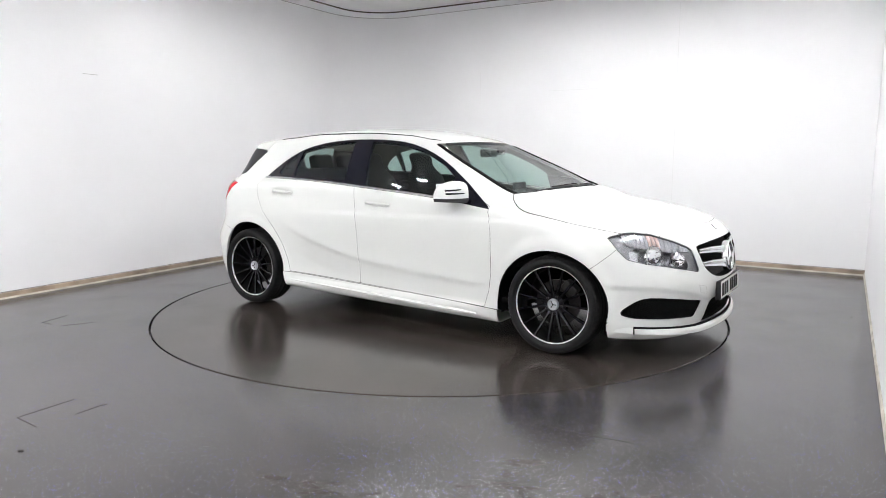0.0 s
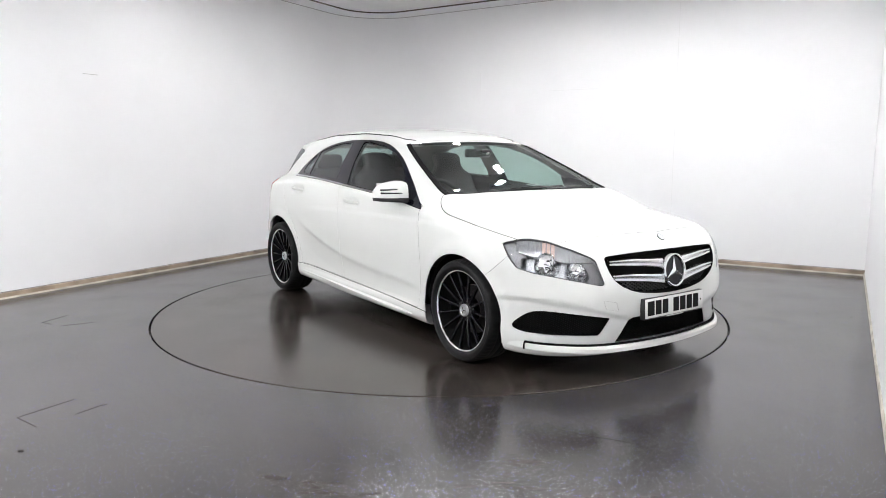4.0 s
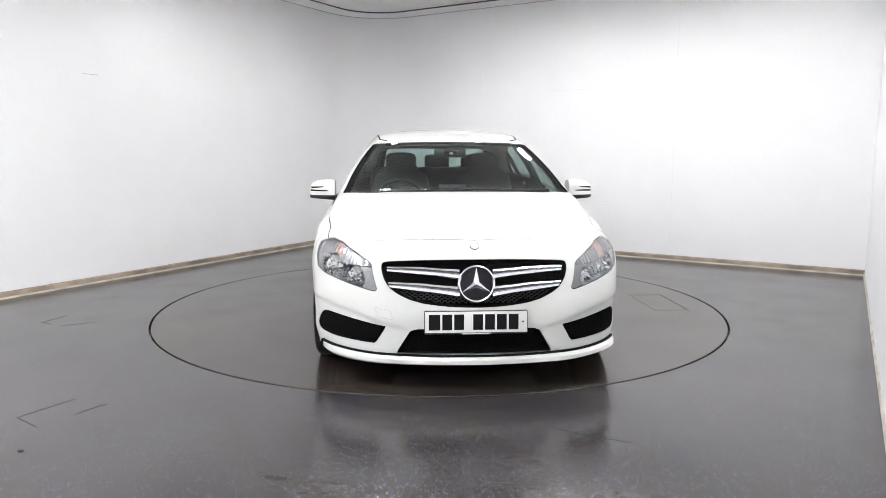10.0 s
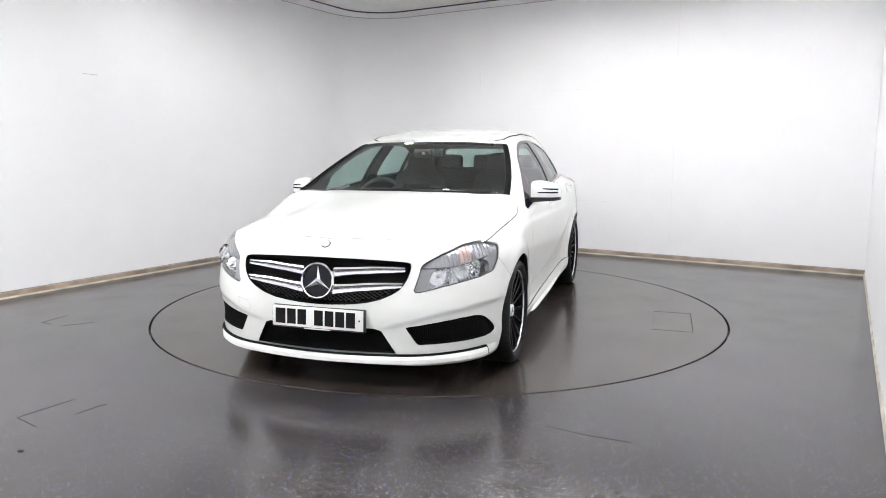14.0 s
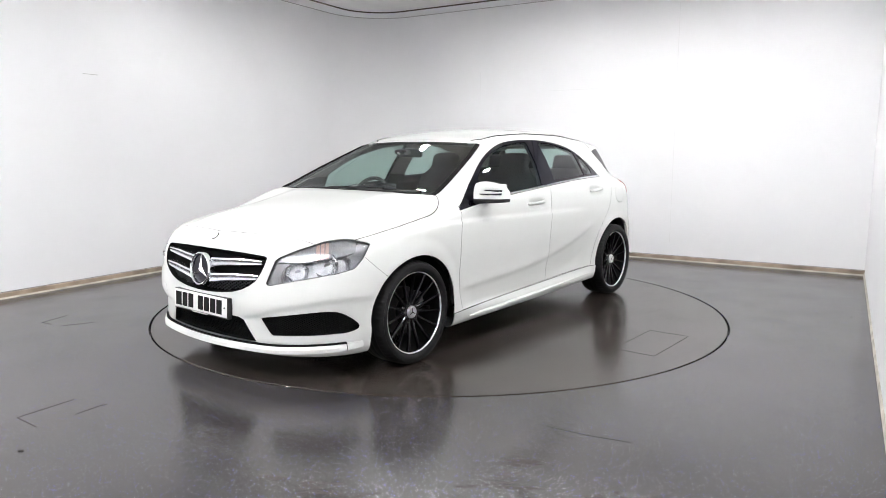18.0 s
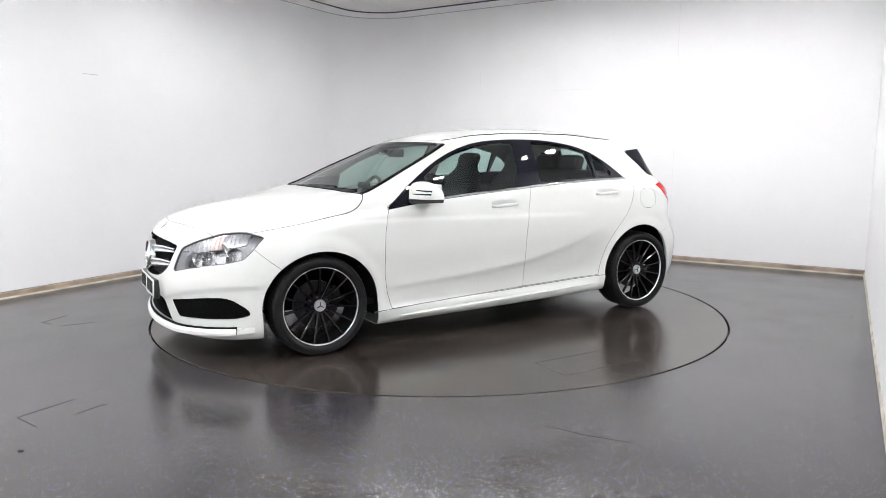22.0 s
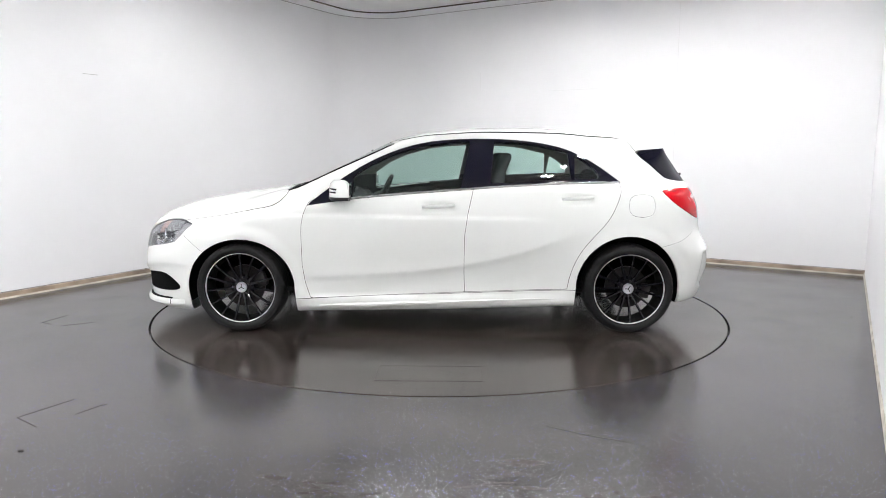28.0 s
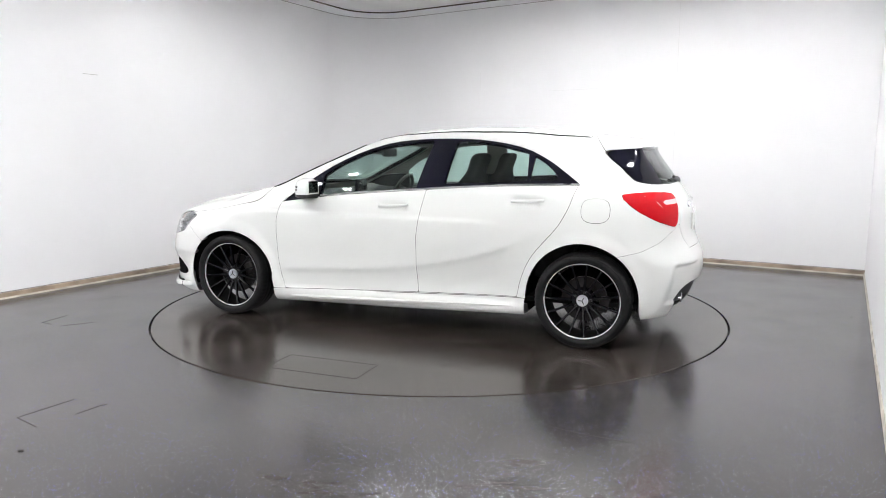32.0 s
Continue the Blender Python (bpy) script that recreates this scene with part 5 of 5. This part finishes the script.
        for t in np.linspace(0, 1, 30):
            x = 0.80 - 1.70 * t
            z = 0.184 + 0.058 * t
            y = flank_at(x, z + 0.02) + 0.012
            thin = 0.3 + 0.7 * min(1, t * 12, (1 - t) * 12)
            secs.append([(x, s * (y - 0.02), z - 0.012 * thin), (x, s * (y + 0.012 * thin), z - 0.010 * thin), (x, s * (y + 0.014 * thin), z + 0.002), (x, s * (y - 0.006), z + 0.010 * thin)])
        part("skirt_blade", ribbon(secs), PAINT, car, "raised blade along the side skirt")
    tail = pieces["tail"]
    u = (tail[0][:, 0] + tail[0][:, 1]) / math.sqrt(2)
    g = inside([(-0.795, 0.934), (-0.83, 0.948), (-0.99, 0.955), (-0.99, 0.925), (-0.83, 0.920)], u, tail[0][:, 2])
    for m in (False, True):
        unit = panel("tail_lamp", *clip(*tail, -g), RED, car, "red wrap-around tail lamp", mirror=m, lift=0.003, flange=0.03)
        ridge = np.maximum(np.abs(inside([(-0.62, 0.985), (-0.73, 0.955), (-0.79, 0.905), (-0.86, 0.848), (-0.955, 0.838), (-1.1, 0.838), (-1.1, 1.1), (-0.62, 1.1)], u, tail[0][:, 2], 2)) - 0.0022, np.maximum(u + 0.64, tail[0][:, 2] - 0.978))
        panel("lamp_ridge", *clip(*tail, np.maximum(ridge, -g)), RED_CLEAR, unit, "pale moulded ridge in the lens", mirror=m, lift=0.0042, flange=0.002)
        panel("reversing_strip", *clip(*tail, g), RED_CLEAR, unit, "pale reversing lamp strip", mirror=m, lift=0.003, flange=0.01)


def build_rear(car):
    x = tail_at(0, 1.075)
    bm = bmesh.new()
    tube(bm, [(x - 0.012, 0.0, 1.05), (x - 0.014, 0.10, 1.066), (x + 0.0, 0.30, 1.085)], [0.022, 0.018, 0.010], 10)
    part("rear_wiper", bm, PLASTIC, car, "black rear wiper")
    # strip above the rear plate
    part("tailgate_grip", soft_box(tail_at(0, 0.90) - 0.006, tail_at(0, 0.90) + 0.02, -0.30, 0.30, 0.885, 0.925, 0.008, 2), CHROME, car, "chrome grip strip above the rear plate")
    rx = tail_at(0, 0.80)
    part("rear_plate", soft_box(rx - 0.004, rx + 0.01, -0.26, 0.26, 0.735, 0.845, 0.003, 1), PLATE, car, "pale rear plate")
    # tail pipes
    for y in (0.52, -0.52):
        xx = tail_at(abs(y), 0.27)
        bm = lathe([(0.050, 0.02), (0.052, 0.06), (0.049, 0.062), (0.046, 0.05), (0.045, -0.03)], 28)
        bmesh.ops.transform(bm, matrix=Matrix.Translation((xx + 0.085, y, 0.315)) @ Matrix.Rotation(radians(90), 4, "Z") @ Matrix.Scale(0.62, 4, (0, 0, 1)) , verts=bm.verts[:])
        part("tail_pipe", bm, CHROME, car, "flat chrome tail pipe")


def build_cabin(car):
    V, F = half_skin()
    N = normals(V)
    keep = np.minimum.reduce([inside(GLASS_FRONT, V[:, 0], V[:, 2]), inside(GLASS_REAR, V[:, 0], V[:, 2]), inside(GLASS_QUARTER, V[:, 0], V[:, 2])])
    keep = np.where(V[:, 2] > 0.85, keep, 1.0)
    keep = np.minimum(keep, np.where(V[:, 2] > 0.9, inside([(x + (0.02 if x > 0.9 else 0), y) for x, y in SCREEN], V[:, 0], V[:, 1], 1), 1.0))
    keep = np.minimum(keep, np.where(V[:, 0] < -1.3, inside(HATCH_GLASS, V[:, 1], V[:, 2], 1), 1.0))
    keep = np.minimum(keep, 0.98 - V[:, 0])
    keep = np.minimum(keep, V[:, 2] - 0.28)
    keep = np.minimum(keep, arch_gap(V) - 0.02)
    inner = clip(V, F, -keep)
    panel("door_trim", *clip(*inner, inner[0][:, 2] - 1.06), DASH, car, "dark grey interior trim", both=True, lift=-0.035, flange=0)
    panel("headliner", *clip(*inner, 1.06 - inner[0][:, 2]), LINER, car, "grey roof lining and pillar trim", both=True, lift=-0.028, flange=0)
    bm = bmesh.new()
    box(bm, -1.75, 1.15, -0.80, 0.80, 0.27, 0.30)
    part("carpet", bm, MATT_BLACK, car, smooth=0)
    bm = soft_box(-0.6, 0.6, -0.11, 0.11, 0.3, 0.60, 0.05, 3)
    part("centre_console", bm, DASH, car)
    # dashboard: a swept section
    secs = []
    for y in np.linspace(-0.74, 0.74, 25):
        bulge = 0.045 * math.exp(-((y + 0.37) / 0.16) ** 2)
        pull = 0.10 * abs(y) ** 2
        secs.append([(1.10 - pull, y, 0.50), (1.10 - pull, y, 0.90), (0.95 - pull, y, 0.935), (0.78 - pull, y, 0.925 + bulge), (0.68 - pull, y, 0.90 + bulge), (0.63 - pull, y, 0.84), (0.68 - pull, y, 0.70), (0.74 - pull, y, 0.52)])
    part("dashboard", ribbon(secs), DASH, car, "dark grey dashboard")
    bm = soft_box(0.66, 0.675, -0.10, 0.10, 0.92, 1.02, 0.006, 2)
    part("display_screen", bm, GLOSS_BLACK, car, "black display standing on the dashboard")
    # steering wheel on the right
    bm = bmesh.new()
    m = Matrix.Translation((0.47, -0.37, 0.875)) @ Matrix.Rotation(radians(-25), 4, "Y")
    pts = [m @ Vector((0, 0.183 * math.cos(a), 0.183 * math.sin(a))) for a in np.linspace(0, 2 * math.pi, 41)]
    tube(bm, pts, 0.0155, 8)
    rim = part("steering_wheel", bm, DASH, car, "dark steering wheel")
    bm = soft_box(-0.02, 0.03, -0.085, 0.085, -0.07, 0.06, 0.02, 2, m)
    part("wheel_boss", bm, DASH, rim)
    bm = bmesh.new()
    for a in (0, 180, 270):
        box(bm, -0.008, 0.008, 0.06, 0.18, -0.016, 0.016, m @ Matrix.Rotation(radians(a), 4, "X"))
    part("wheel_spokes", bm, SILVER, rim, smooth=0)
    bm = bmesh.new()
    tube(bm, [m @ Vector((0.02, 0, 0)), (0.75, -0.37, 0.76)], 0.035, 10)
    part("steering_column", bm, DASH, rim)
    # seats
    for y in (0.36, -0.36):
        seat = new("front_seat")
        seat.parent = car
        seat.matrix_basis = pose(-0.08, y, 0)
        part("cushion", soft_box(-0.22, 0.30, -0.25, 0.25, 0.42, 0.60, 0.06, 3), CLOTH, seat, "dark cloth seat cushion")
        secs = []
        for t, w, d in ((0, 0.235, 0.075), (0.15, 0.255, 0.085), (0.5, 0.255, 0.08), (0.72, 0.225, 0.065), (0.80, 0.15, 0.05), (0.85, 0.13, 0.05), (0.94, 0.135, 0.055), (0.975, 0.118, 0.047), (0.992, 0.085, 0.035), (1.0, 0.04, 0.015)):
            xx, zz = -0.20 - 0.24 * t, 0.52 + 0.72 * t
            sec = []
            for i in range(16):
                a = 2 * math.pi * i / 16
                ca, sa = math.cos(a), math.sin(a)
                sec.append((xx + d * np.sign(ca) * abs(ca) ** 0.6, w * np.sign(sa) * abs(sa) ** 0.6, zz))
            secs.append(sec)
        part("backrest", ribbon(secs), CLOTH, seat, "dark sports backrest with built-in headrest", smooth=0.9)
    part("rear_bench", soft_box(-1.10, -0.62, -0.66, 0.66, 0.40, 0.58, 0.06, 3), CLOTH, car, "dark rear bench")
    bm = soft_box(-0.08, 0.08, -0.66, 0.66, 0.0, 0.63, 0.05, 3, Matrix.Translation((-1.12, 0, 0.50)) @ Matrix.Rotation(radians(-22), 4, "Y"))
    part("rear_backrest", bm, CLOTH, car, "dark rear backrest")
    for y in (-0.36, 0.0, 0.36):
        bm = soft_box(-0.05, 0.05, -0.12, 0.12, 0.0, 0.15, 0.035, 3, Matrix.Translation((-1.34, y, 1.07)) @ Matrix.Rotation(radians(-15), 4, "Y"))
        part("rear_headrest", bm, CLOTH, car, "dark rear headrest")
    bm = bmesh.new()
    box(bm, -1.75, -1.30, -0.62, 0.62, 0.985, 1.0)
    part("parcel_shelf", bm, CLOTH, car, "dark parcel shelf", smooth=0)
    part("rear_view_mirror", soft_box(0.385, 0.415, -0.12, 0.12, 1.205, 1.270, 0.014, 2), PLASTIC, car, "black interior mirror")
    bm = lathe([(0.0, 0.004), (0.012, 0.003), (0.014, 0.0)], 20)
    bmesh.ops.transform(bm, matrix=Matrix.Translation((0.522, 0, 1.236)) @ Matrix.Rotation(radians(50), 4, "Y") @ Matrix.Rotation(radians(-90), 4, "Z"), verts=bm.verts[:])
    part("sensor_lens", bm, PLATE, car, "pale round sensor lens")
    part("sensor_housing", soft_box(0.44, 0.52, -0.05, 0.05, 1.225, 1.262, 0.012, 2), PLASTIC, car, "black sensor cover behind the windscreen")

build_room()
turntable = build_turntable()
car = new("hatchback_car")
tagged(car, "white five-door hatchback with black alloy wheels standing on a turntable", "car")
pieces = build_body(car)
build_wheels(car)
build_front(car, pieces)
build_sides(car, pieces)
build_rear(car)
build_cabin(car)


def motions():
    """The turntable and the car on it turn together."""
    rows = [(float(t), heading(t)) for t in range(33)]
    walk(turntable, [(t, pose(0, 0, 0, 0, 0, a)) for t, a in rows])
    ox, oy = 0.0249, 0.0483
    walk(car, [(t, pose(0, 0, 0, 0, 0, a) @ pose(ox, oy, 0.004)) for t, a in rows])


motions()
